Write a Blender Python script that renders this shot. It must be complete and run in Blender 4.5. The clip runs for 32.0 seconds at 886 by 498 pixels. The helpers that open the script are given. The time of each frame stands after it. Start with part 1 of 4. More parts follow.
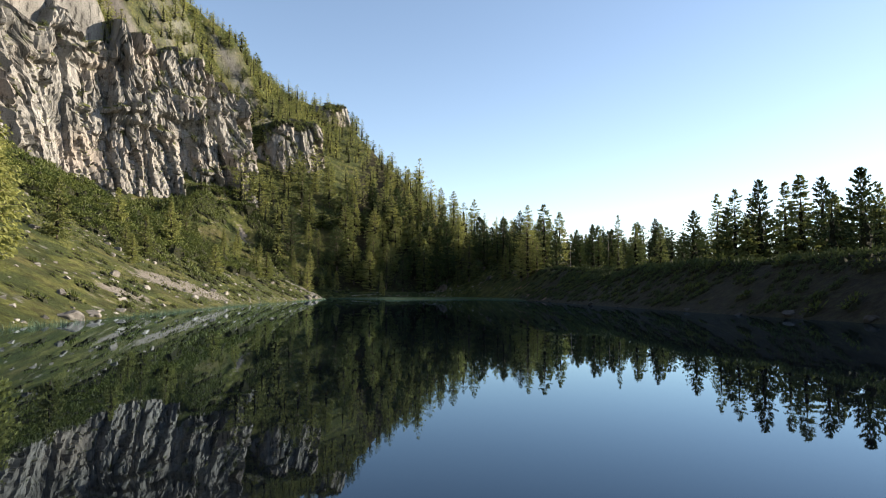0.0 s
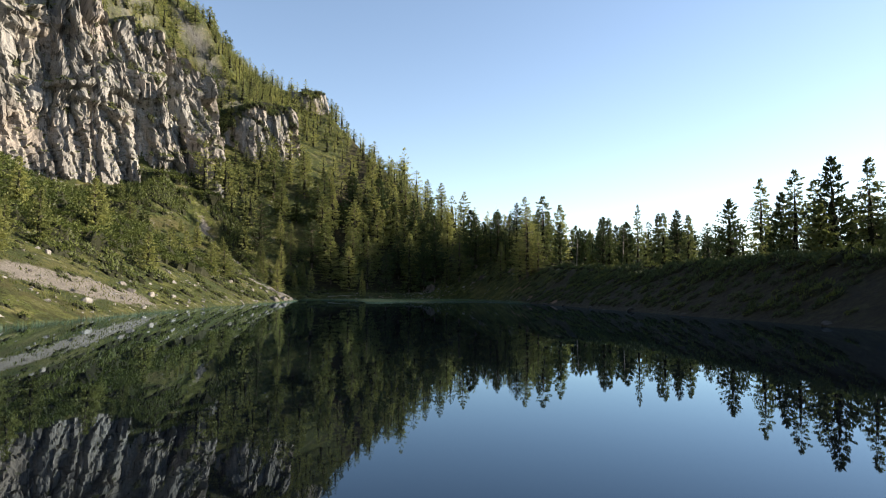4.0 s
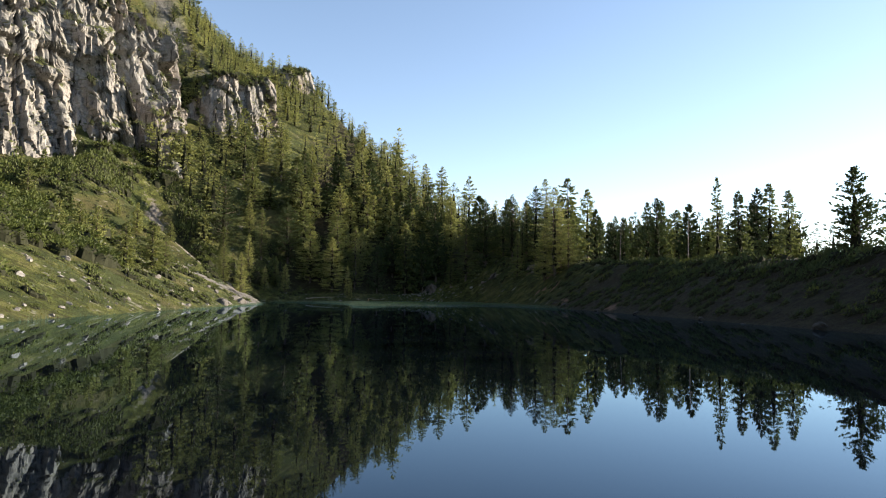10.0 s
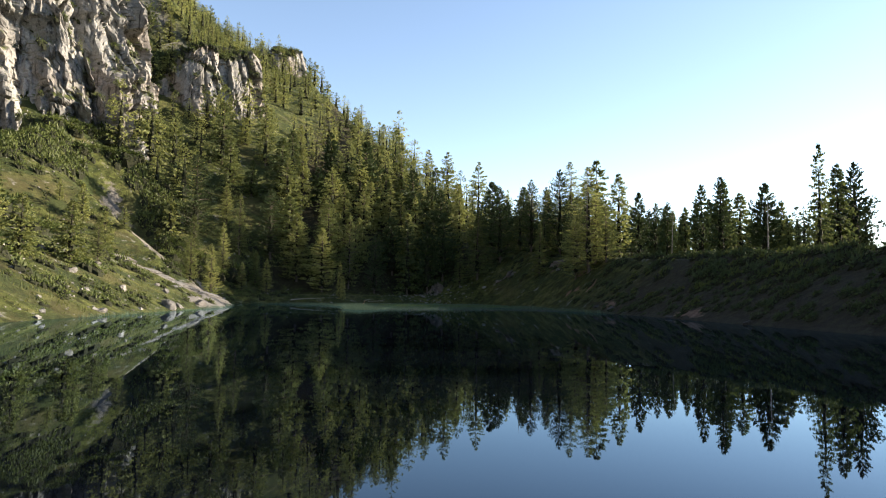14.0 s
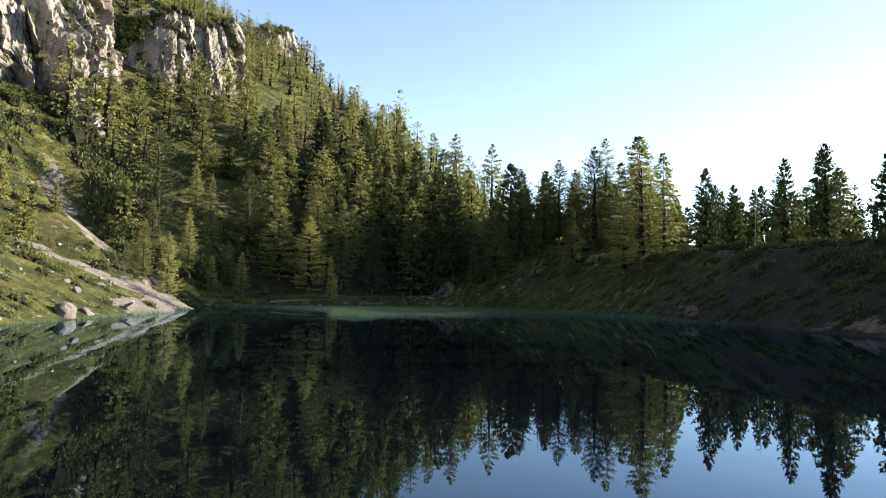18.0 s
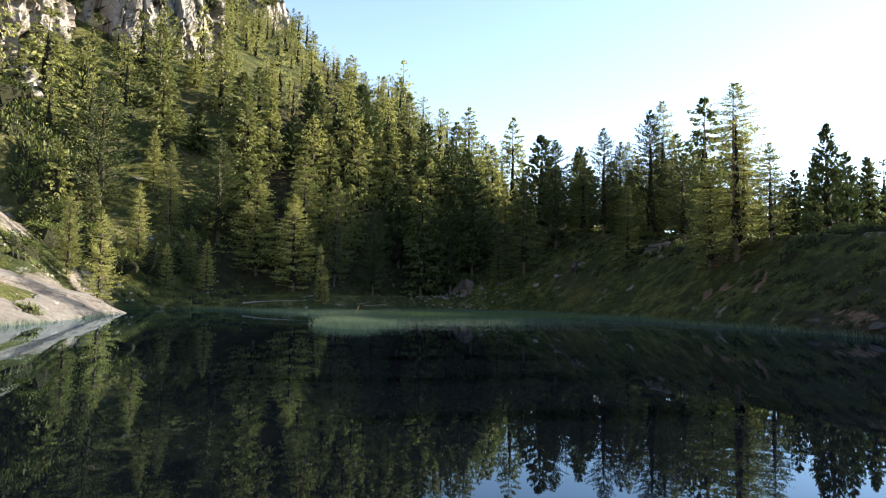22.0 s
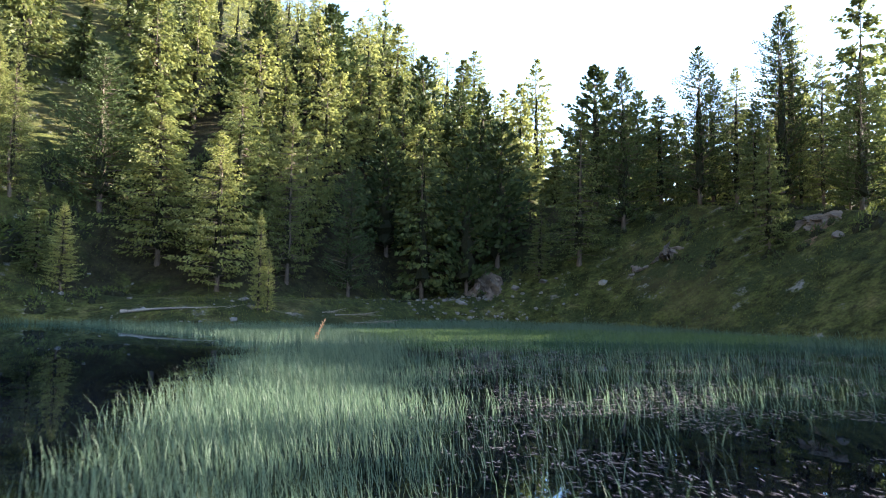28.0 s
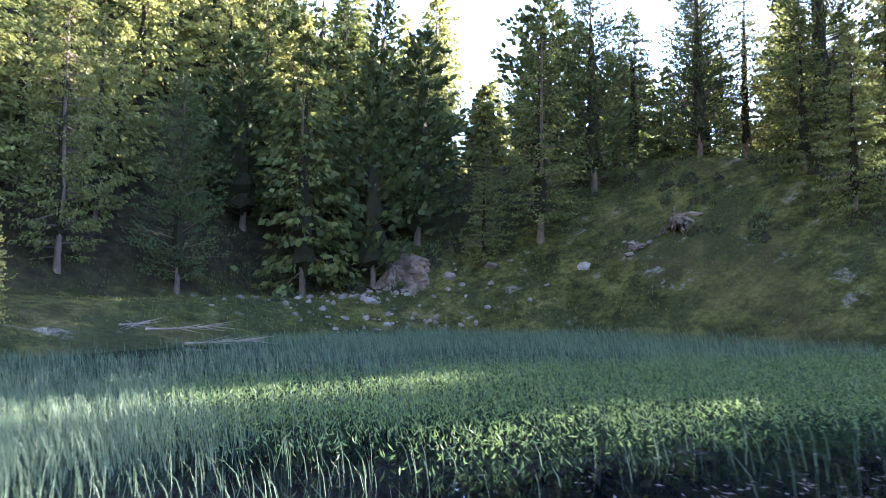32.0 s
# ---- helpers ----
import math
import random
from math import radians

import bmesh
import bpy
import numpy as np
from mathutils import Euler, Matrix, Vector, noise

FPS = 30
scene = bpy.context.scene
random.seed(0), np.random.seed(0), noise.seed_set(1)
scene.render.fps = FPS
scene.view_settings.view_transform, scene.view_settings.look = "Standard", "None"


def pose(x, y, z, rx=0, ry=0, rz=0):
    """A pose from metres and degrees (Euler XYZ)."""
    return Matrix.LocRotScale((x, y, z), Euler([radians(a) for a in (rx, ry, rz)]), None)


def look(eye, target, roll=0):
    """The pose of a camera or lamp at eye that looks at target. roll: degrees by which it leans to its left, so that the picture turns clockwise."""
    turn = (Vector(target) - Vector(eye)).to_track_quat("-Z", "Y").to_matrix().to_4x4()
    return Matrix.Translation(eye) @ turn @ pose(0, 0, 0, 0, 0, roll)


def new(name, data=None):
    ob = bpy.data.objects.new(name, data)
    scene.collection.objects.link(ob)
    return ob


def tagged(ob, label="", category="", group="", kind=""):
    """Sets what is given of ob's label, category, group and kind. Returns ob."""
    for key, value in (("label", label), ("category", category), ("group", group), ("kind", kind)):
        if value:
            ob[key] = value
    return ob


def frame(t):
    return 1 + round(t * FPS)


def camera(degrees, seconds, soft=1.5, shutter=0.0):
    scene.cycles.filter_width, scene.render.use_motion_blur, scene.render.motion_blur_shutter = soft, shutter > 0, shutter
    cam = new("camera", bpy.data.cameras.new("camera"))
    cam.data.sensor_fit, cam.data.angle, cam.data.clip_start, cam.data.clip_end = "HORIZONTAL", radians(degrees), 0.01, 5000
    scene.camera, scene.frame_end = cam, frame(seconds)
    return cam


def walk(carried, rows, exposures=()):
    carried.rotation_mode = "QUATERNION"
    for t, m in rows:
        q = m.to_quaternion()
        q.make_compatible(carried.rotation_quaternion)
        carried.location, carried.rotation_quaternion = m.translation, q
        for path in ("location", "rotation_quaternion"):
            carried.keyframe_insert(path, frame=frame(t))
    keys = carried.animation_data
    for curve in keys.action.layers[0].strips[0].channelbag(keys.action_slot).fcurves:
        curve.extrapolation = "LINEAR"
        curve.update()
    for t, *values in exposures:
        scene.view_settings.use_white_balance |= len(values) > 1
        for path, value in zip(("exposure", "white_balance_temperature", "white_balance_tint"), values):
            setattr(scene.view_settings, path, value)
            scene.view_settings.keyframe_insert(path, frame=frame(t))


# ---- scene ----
import collections

cam = camera(67.1, 32.0, 1.1, 0.3)
METRES, EYE, TILT, LEAN, TURN = 180.0, 1.6, 3.8, -0.2, 0.0
ROWS = [
    (0.0, 0.0, 0.0, 0.0, 0.0, 0.0, -0.0),
    (0.5, -0.0016, 0.015, -0.001, -0.0, 0.02, -0.05),
    (1.0, -0.0029, 0.0301, -0.0017, -0.01, 0.02, -0.1),
    (1.5, -0.0042, 0.0451, -0.0025, -0.02, 0.03, -0.15),
    (2.0, -0.0056, 0.0604, -0.0035, -0.03, 0.05, -0.19),
    (2.5, -0.0069, 0.0755, -0.0044, -0.05, 0.04, -0.24),
    (3.0, -0.0082, 0.0908, -0.0056, -0.4, 0.06, -0.3),
    (3.5, -0.0095, 0.1061, -0.0062, -1.04, 0.04, -0.34),
    (4.0, -0.0106, 0.1215, -0.007, -1.62, 0.04, -0.36),
    (4.5, -0.0118, 0.1369, -0.0078, -2.14, 0.05, -0.4),
    (6.5, -0.0152, 0.1992, -0.012, -2.27, 0.09, -0.56),
    (7.0, -0.0163, 0.2146, -0.013, -2.28, 0.12, -0.58),
    (7.5, -0.0172, 0.2299, -0.0141, -2.29, 0.13, -0.6),
    (8.0, -0.0182, 0.2454, -0.0151, -2.3, 0.15, -0.64),
    (8.5, -0.0192, 0.2608, -0.0163, -2.33, 0.17, -0.65),
    (9.0, -0.02, 0.2763, -0.0173, -2.34, 0.17, -0.69),
    (9.5, -0.0207, 0.2918, -0.0183, -2.35, 0.18, -0.71),
    (10.0, -0.0216, 0.3073, -0.0193, -2.38, 0.19, -0.72),
    (10.5, -0.0226, 0.3229, -0.0204, -2.4, 0.2, -0.74),
    (11.0, -0.0234, 0.3385, -0.0214, -2.42, 0.21, -0.76),
    (11.5, -0.0243, 0.3542, -0.0222, -2.42, 0.23, -0.78),
    (12.0, -0.0255, 0.3697, -0.0233, -2.47, 0.25, -0.79),
    (12.5, -0.0264, 0.3852, -0.0243, -2.49, 0.25, -0.81),
    (13.0, -0.0275, 0.4007, -0.0254, -2.52, 0.26, -0.82),
    (13.5, -0.0284, 0.4163, -0.0265, -2.54, 0.26, -0.83),
    (14.0, -0.0293, 0.4319, -0.0274, -2.64, 0.26, -0.85),
    (14.5, -0.0305, 0.4476, -0.0285, -2.75, 0.27, -0.87),
    (16.5, -0.034, 0.5088, -0.03246, -2.85, 0.294, -0.95),
    (17.0, -0.0352, 0.5246, -0.03346, -2.88, 0.304, -0.96),
    (17.5, -0.0362, 0.5404, -0.03446, -2.89, 0.331, -0.98),
    (18.0, -0.0374, 0.5561, -0.03545, -2.91, 0.368, -0.97),
    (18.5, -0.0387, 0.5718, -0.03644, -2.94, 0.407, -0.98),
    (19.0, -0.04, 0.5875, -0.03743, -2.98, 0.426, -1.0),
    (19.5, -0.0409, 0.6032, -0.03842, -2.98, 0.405, -0.99),
    (20.0, -0.0424, 0.6189, -0.03941, -3.05, 0.381, -1.03),
    (20.5, -0.0434, 0.6347, -0.04041, -3.06, 0.367, -1.04),
    (21.0, -0.0445, 0.6506, -0.04141, -3.09, 0.34, -1.06),
    (21.5, -0.0454, 0.6663, -0.0424, -3.09, 0.348, -1.06),
    (22.0, -0.0468, 0.6821, -0.0434, -3.14, 0.318, -1.07),
    (22.5, -0.0479, 0.6977, -0.04438, -3.16, 0.311, -1.09),
    (23.0, -0.0491, 0.7131, -0.04535, -3.18, 0.302, -1.09),
    (23.5, -0.0503, 0.7287, -0.04634, -3.21, 0.318, -1.11),
    (24.0, -0.0513, 0.7441, -0.04731, -3.23, 0.323, -1.09),
    (24.5, -0.0524, 0.7597, -0.04829, -3.26, 0.325, -1.1),
    (25.0, -0.0534, 0.7751, -0.04926, -3.27, 0.32, -1.11),
    (25.5, -0.0543, 0.7907, -0.05025, -3.28, 0.37, -1.11),
    (27.5, -0.0577, 0.8529, -0.05417, -4.56, 0.483, -1.3),
    (28.0, -0.0585, 0.8689, -0.05518, -5.64, 0.508, -1.31),
    (28.5, -0.0594, 0.8848, -0.05618, -7.19, 0.561, -1.31),
    (29.0, -0.0601, 0.9006, -0.05718, -8.53, 0.539, -1.29),
    (29.5, -0.0607, 0.9162, -0.05816, -8.69, 0.5, -1.3),
    (30.0, -0.0608, 0.9322, -0.05917, -11.78, 0.45, -1.28),
    (30.5, -0.0611, 0.9483, -0.06019, -14.64, 0.447, -1.2),
    (31.0, -0.0609, 0.9642, -0.0612, -14.99, 0.408, -1.21),
    (31.5, -0.0602, 0.98, -0.06219, -16.76, 0.347, -1.21),
    (32.0, -0.0593, 0.9957, -0.06318, -18.06, 0.217, -1.21),
]
# the picture brightens as the camera nears the dark forest
EXPOSURES = [(0.0, 1.62, 6500, 10), (9.0, 1.72, 6500, 10), (14.0, 1.92, 6500, 10), (19.0, 2.20, 6500, 10), (22.0, 2.45, 6450, 10), (24.0, 2.82, 6350, 10), (25.0, 2.88, 6300, 10), (28.0, 3.42, 6050, 10), (30.0, 4.0, 5750, 14), (31.0, 4.2, 5700, 18), (32.0, 4.35, 5700, 22)]
walk(cam, [(t, pose(0, 0, EYE, TILT, LEAN, TURN) @ pose(METRES * x, METRES * y, METRES * z, 90 + pitch, roll, yaw)) for t, x, y, z, yaw, pitch, roll in ROWS], EXPOSURES)

# ---- world, sun, exposure ----
SUN_AZ, SUN_EL = 79.0, 16.2          # degrees clockwise from +y, and above the horizon
SUN_DIR = Vector((math.sin(radians(SUN_AZ)) * math.cos(radians(SUN_EL)), math.cos(radians(SUN_AZ)) * math.cos(radians(SUN_EL)), math.sin(radians(SUN_EL))))
world = bpy.data.worlds.new("sky")
world.use_nodes = True
scene.world = world
sky = world.node_tree.nodes.new("ShaderNodeTexSky")
sky.sky_type, sky.sun_disc = "NISHITA", False
sky.sun_elevation, sky.sun_rotation = radians(SUN_EL), radians(SUN_AZ)
sky.altitude, sky.air_density, sky.dust_density, sky.ozone_density = 1500, 1.0, 0.6, 1.0
tint = world.node_tree.nodes.new("ShaderNodeMix")
tint.data_type, tint.blend_type = "RGBA", "MULTIPLY"
tint.inputs[0].default_value, tint.inputs[7].default_value = 1.0, (1.10, 1.02, 0.98, 1)
world.node_tree.links.new(sky.outputs[0], tint.inputs[6])
world.node_tree.links.new(tint.outputs[2], world.node_tree.nodes["Background"].inputs[0])
world.node_tree.nodes["Background"].inputs[1].default_value = 0.090
sun = new("sun", bpy.data.lights.new("sun", "SUN"))
sun.data.energy, sun.data.angle, sun.data.color = 5.0, radians(0.6), (1.0, 0.88, 0.70)
sun.matrix_world = look(SUN_DIR * 300, (0, 0, 0))

# ---- numpy noise ----


def lattice(ix, iy, iz, seed):
    n = (ix * 374761393 + iy * 668265263 + iz * 2147483647 + seed * 974634777) & 0xFFFFFFFF
    n = ((n ^ (n >> 13)) * 1274126177) & 0xFFFFFFFF
    return ((n ^ (n >> 16)) & 0xFFFF) / 32767.5 - 1.0


def vnoise(x, y, z=0.0, seed=0):
    """Smooth value noise from -1 to 1."""
    x, y, z = np.broadcast_arrays(np.asarray(x, float), np.asarray(y, float), np.asarray(z, float))
    ix, iy, iz = np.floor(x).astype(np.int64), np.floor(y).astype(np.int64), np.floor(z).astype(np.int64)
    fx, fy, fz = x - ix, y - iy, z - iz
    fx, fy, fz = (f * f * (3 - 2 * f) for f in (fx, fy, fz))
    total = 0
    for a in (0, 1):
        for b in (0, 1):
            for c in (0, 1):
                w = (fx if a else 1 - fx) * (fy if b else 1 - fy) * (fz if c else 1 - fz)
                total = total + w * lattice(ix + a, iy + b, iz + c, seed)
    return total


def fbm(x, y, z=0.0, octaves=4, seed=0):
    total, amp = 0, 1.0
    for k in range(octaves):
        total = total + amp * vnoise(x * 2 ** k, y * 2 ** k, z * 2 ** k, seed + k)
        amp *= 0.5
    return total / 1.9


def step(a, b, x):
    s = np.clip((np.asarray(x, float) - a) / (b - a), 0, 1)
    return s * s * (3 - 2 * s)


# ---- mesh helpers ----


def mesh_of(name, verts, faces, material=None, smooth=False, inner=None):
    """A mesh from arrays of vertices and of faces with one number of corners; inner marks faces of the heart, painted
    dark as shade.
    """
    verts, faces = np.asarray(verts, np.float32), np.asarray(faces, np.int32)
    me = bpy.data.meshes.new(name)
    me.vertices.add(len(verts))
    me.vertices.foreach_set("co", verts.ravel())
    k = faces.shape[1]
    me.loops.add(faces.size)
    me.loops.foreach_set("vertex_index", faces.ravel())
    me.polygons.add(len(faces))
    me.polygons.foreach_set("loop_start", np.arange(0, faces.size, k, dtype=np.int32))
    me.polygons.foreach_set("use_smooth", np.full(len(faces), smooth, dtype=bool))
    me.update(calc_edges=True)
    if material:
        me.materials.append(material)
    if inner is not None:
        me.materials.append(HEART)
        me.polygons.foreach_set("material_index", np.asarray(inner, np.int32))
    return me


def child(name, me, parent, label=""):
    ob = new(name, me)
    ob.parent = parent
    if label:
        ob["label"] = label
    return ob


def grid_faces(nu, nv):
    i = np.arange(nu - 1)[:, None] * nv + np.arange(nv - 1)[None, :]
    return np.stack([i, i + nv, i + nv + 1, i + 1], -1).reshape(-1, 4)


# ---- materials ----


def material(name):
    m = bpy.data.materials.new(name)
    m.use_nodes = True
    nt = m.node_tree
    nt.nodes.clear()
    out = nt.nodes.new("ShaderNodeOutputMaterial")
    return m, nt, out


def node(nt, kind, **values):
    n = nt.nodes.new(kind)
    for key, value in values.items():
        if key in n.inputs:
            n.inputs[key].default_value = value
    return n


def noise_tex(nt, vector, scale, detail=5.0, rough=0.55):
    n = node(nt, "ShaderNodeTexNoise", Scale=scale, Detail=detail, Roughness=rough)
    nt.links.new(vector, n.inputs["Vector"])
    return n.outputs["Fac"]


def ramp(nt, fac, stops):
    n = nt.nodes.new("ShaderNodeValToRGB")
    els = n.color_ramp.elements
    while len(els) < len(stops):
        els.new(0.5)
    for e, (p, c) in zip(els, stops):
        e.position = p
        e.color = (*c, 1) if len(c) == 3 else (c[0], c[0], c[0], 1)
    nt.links.new(fac, n.inputs[0])
    return n.outputs[0]


def mix(nt, fac, a, b, blend="MIX"):
    n = nt.nodes.new("ShaderNodeMix")
    n.data_type, n.blend_type = "RGBA", blend
    for socket, value in ((n.inputs[0], fac), (n.inputs[6], a), (n.inputs[7], b)):
        if hasattr(value, "links"):
            nt.links.new(value, socket)
        elif isinstance(value, tuple):
            socket.default_value = (*value, 1)
        else:
            socket.default_value = value
    return n.outputs[2]


def math_node(nt, op, a, b=0.0):
    n = nt.nodes.new("ShaderNodeMath")
    n.operation = op
    for socket, value in zip(n.inputs, (a, b)):
        if hasattr(value, "links"):
            nt.links.new(value, socket)
        else:
            socket.default_value = value
    return n.outputs[0]


def bump(nt, height, strength, distance):
    n = node(nt, "ShaderNodeBump", Strength=strength, Distance=distance)
    nt.links.new(height, n.inputs["Height"])
    return n.outputs[0]


def where(nt):
    """World position, and the same with its height squeezed, for upright streaks."""
    g = nt.nodes.new("ShaderNodeNewGeometry")
    m = nt.nodes.new("ShaderNodeMapping")
    m.inputs["Scale"].default_value = (1, 1, 0.22)
    nt.links.new(g.outputs["Position"], m.inputs["Vector"])
    s = nt.nodes.new("ShaderNodeSeparateXYZ")
    nt.links.new(g.outputs["Normal"], s.inputs[0])
    return g.outputs["Position"], m.outputs[0], s.outputs["Z"]


def finish(nt, out, color, rough=0.9, normal=None, specular=0.3):
    b = node(nt, "ShaderNodeBsdfPrincipled", Roughness=rough)
    b.inputs["Specular IOR Level"].default_value = specular
    if hasattr(color, "links"):
        nt.links.new(color, b.inputs["Base Color"])
    else:
        b.inputs["Base Color"].default_value = (*color, 1)
    if normal is not None:
        nt.links.new(normal, b.inputs["Normal"])
    nt.links.new(b.outputs[0], out.inputs[0])
    return b


def rock_colours(nt, pos, streak):
    big = ramp(nt, noise_tex(nt, streak, 0.16, 6), [(0.32, (0.115, 0.109, 0.101)), (0.5, (0.187, 0.178, 0.166)), (0.68, (0.268, 0.256, 0.240))])
    rust = ramp(nt, noise_tex(nt, pos, 0.05, 4), [(0.5, (0.0,)), (0.68, (0.35,))])
    col = mix(nt, rust, big, (0.310, 0.240, 0.190))
    dark = ramp(nt, noise_tex(nt, streak, 0.9, 8, 0.65), [(0.38, (0.30,)), (0.46, (1.0,))])
    fine = ramp(nt, noise_tex(nt, pos, 2.6, 8, 0.8), [(0.35, (0.5,)), (0.6, (1.2,))])
    return mix(nt, 1.0, mix(nt, 1.0, col, dark, "MULTIPLY"), fine, "MULTIPLY")


def make_ground():
    m, nt, out = material("alpine_ground")
    pos, streak, nz = where(nt)
    moss = ramp(nt, noise_tex(nt, pos, 0.35, 8, 0.65), [(0.3, (0.015, 0.021, 0.006)), (0.45, (0.041, 0.047, 0.011)), (0.58, (0.074, 0.078, 0.021)), (0.72, (0.112, 0.100, 0.040))])
    tuft = ramp(nt, noise_tex(nt, pos, 1.1, 4, 0.6), [(0.38, (0.42,)), (0.55, (1.1,))])
    moss = mix(nt, 1.0, moss, tuft, "MULTIPLY")
    fine = ramp(nt, noise_tex(nt, pos, 4.5, 6, 0.7), [(0.3, (0.4,)), (0.6, (1.35,))])
    moss = mix(nt, 1.0, moss, fine, "MULTIPLY")
    dry = ramp(nt, noise_tex(nt, pos, 0.09, 5), [(0.5, (0.0,)), (0.66, (0.7,))])
    moss = mix(nt, dry, moss, (0.075, 0.064, 0.027))
    mats = math_node(nt, "MULTIPLY", ramp(nt, noise_tex(nt, pos, 0.24, 8, 0.7), [(0.50, (0.0,)), (0.55, (1.0,))]), 0.8)
    moss = mix(nt, mats, moss, mix(nt, 1.0, (0.026, 0.035, 0.011), fine, "MULTIPLY"))
    stone = rock_colours(nt, pos, streak)
    bare = math_node(nt, "MULTIPLY", ramp(nt, noise_tex(nt, pos, 0.55, 7, 0.7), [(0.60, (0.0,)), (0.66, (1.0,))]), 0.8)
    steep = ramp(nt, nz, [(0.26, (1.0,)), (0.42, (0.0,))])
    attr = nt.nodes.new("ShaderNodeAttribute")
    attr.attribute_name = "scree"
    grey = ramp(nt, noise_tex(nt, pos, 2.5, 8, 0.8), [(0.3, (0.067, 0.059, 0.052)), (0.55, (0.163, 0.144, 0.126)), (0.7, (0.244, 0.222, 0.192))])
    col = mix(nt, bare, moss, stone)
    col = mix(nt, steep, col, stone)
    edge = math_node(nt, "ADD", attr.outputs["Fac"], math_node(nt, "MULTIPLY", math_node(nt, "SUBTRACT", noise_tex(nt, pos, 0.5, 6, 0.7), 0.5), 1.6))
    col = mix(nt, ramp(nt, edge, [(0.42, (0.0,)), (0.6, (1.0,))]), col, grey)
    # brown heath and needle litter, with shade painted into the same colour
    heath_shade = nt.nodes.new("ShaderNodeAttribute")
    heath_shade.attribute_name = "heath_shade"
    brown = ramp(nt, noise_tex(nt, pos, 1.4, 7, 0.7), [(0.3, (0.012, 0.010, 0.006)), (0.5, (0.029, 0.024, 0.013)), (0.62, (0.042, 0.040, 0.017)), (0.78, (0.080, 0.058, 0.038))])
    edge = math_node(nt, "ADD", heath_shade.outputs["Fac"], math_node(nt, "MULTIPLY", math_node(nt, "SUBTRACT", noise_tex(nt, pos, 0.5, 8, 0.75), 0.5), 2.2))
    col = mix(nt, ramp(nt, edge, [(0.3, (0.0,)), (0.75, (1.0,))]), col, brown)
    soil = nt.nodes.new("ShaderNodeAttribute")
    soil.attribute_name = "earth"
    red = ramp(nt, noise_tex(nt, pos, 1.8, 7, 0.7), [(0.3, (0.074, 0.044, 0.030)), (0.6, (0.192, 0.122, 0.085)), (0.75, (0.281, 0.222, 0.178))])
    edge = math_node(nt, "ADD", soil.outputs["Fac"], math_node(nt, "MULTIPLY", math_node(nt, "SUBTRACT", noise_tex(nt, pos, 0.9, 6, 0.7), 0.5), 1.6))
    col = mix(nt, ramp(nt, edge, [(0.45, (0.0,)), (0.6, (1.0,))]), col, red)
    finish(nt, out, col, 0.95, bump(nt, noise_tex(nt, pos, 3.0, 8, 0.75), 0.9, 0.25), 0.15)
    return m


def make_cliff():
    m, nt, out = material("limestone_cliff")
    pos, streak, nz = where(nt)
    stone = rock_colours(nt, pos, streak)
    turf = ramp(nt, noise_tex(nt, pos, 1.3, 7, 0.7), [(0.3, (0.026, 0.036, 0.010)), (0.55, (0.074, 0.081, 0.021)), (0.75, (0.126, 0.111, 0.037))])
    lush = math_node(nt, "ADD", nz, math_node(nt, "MULTIPLY", math_node(nt, "SUBTRACT", noise_tex(nt, pos, 0.35, 6), 0.5), 0.9))
    col = mix(nt, ramp(nt, lush, [(0.60, (0.0,)), (0.72, (1.0,))]), stone, turf)
    h = math_node(nt, "ADD", noise_tex(nt, streak, 0.8, 9, 0.7), math_node(nt, "MULTIPLY", noise_tex(nt, pos, 2.2, 8, 0.7), 0.5))
    finish(nt, out, col, 0.92, bump(nt, h, 0.6, 0.3), 0.2)
    return m


def make_rock(name, tone=1.0, tint=(1, 1, 1)):
    m, nt, out = material(name)
    pos, streak, nz = where(nt)
    col = ramp(nt, noise_tex(nt, pos, 1.6, 8, 0.7), [(0.3, (0.12 * tone, 0.112 * tone, 0.105 * tone)), (0.55, (0.31 * tone, 0.292 * tone, 0.272 * tone)), (0.75, (0.45 * tone, 0.425 * tone, 0.395 * tone))])
    col = mix(nt, 1.0, col, tint, "MULTIPLY")
    oi = nt.nodes.new("ShaderNodeObjectInfo")
    col = mix(nt, math_node(nt, "MULTIPLY", oi.outputs["Random"], 0.5), col, (0.24 * tone, 0.20 * tone, 0.17 * tone))
    finish(nt, out, col, 0.9, bump(nt, noise_tex(nt, pos, 4.0, 8, 0.7), 0.8, 0.12), 0.25)
    return m


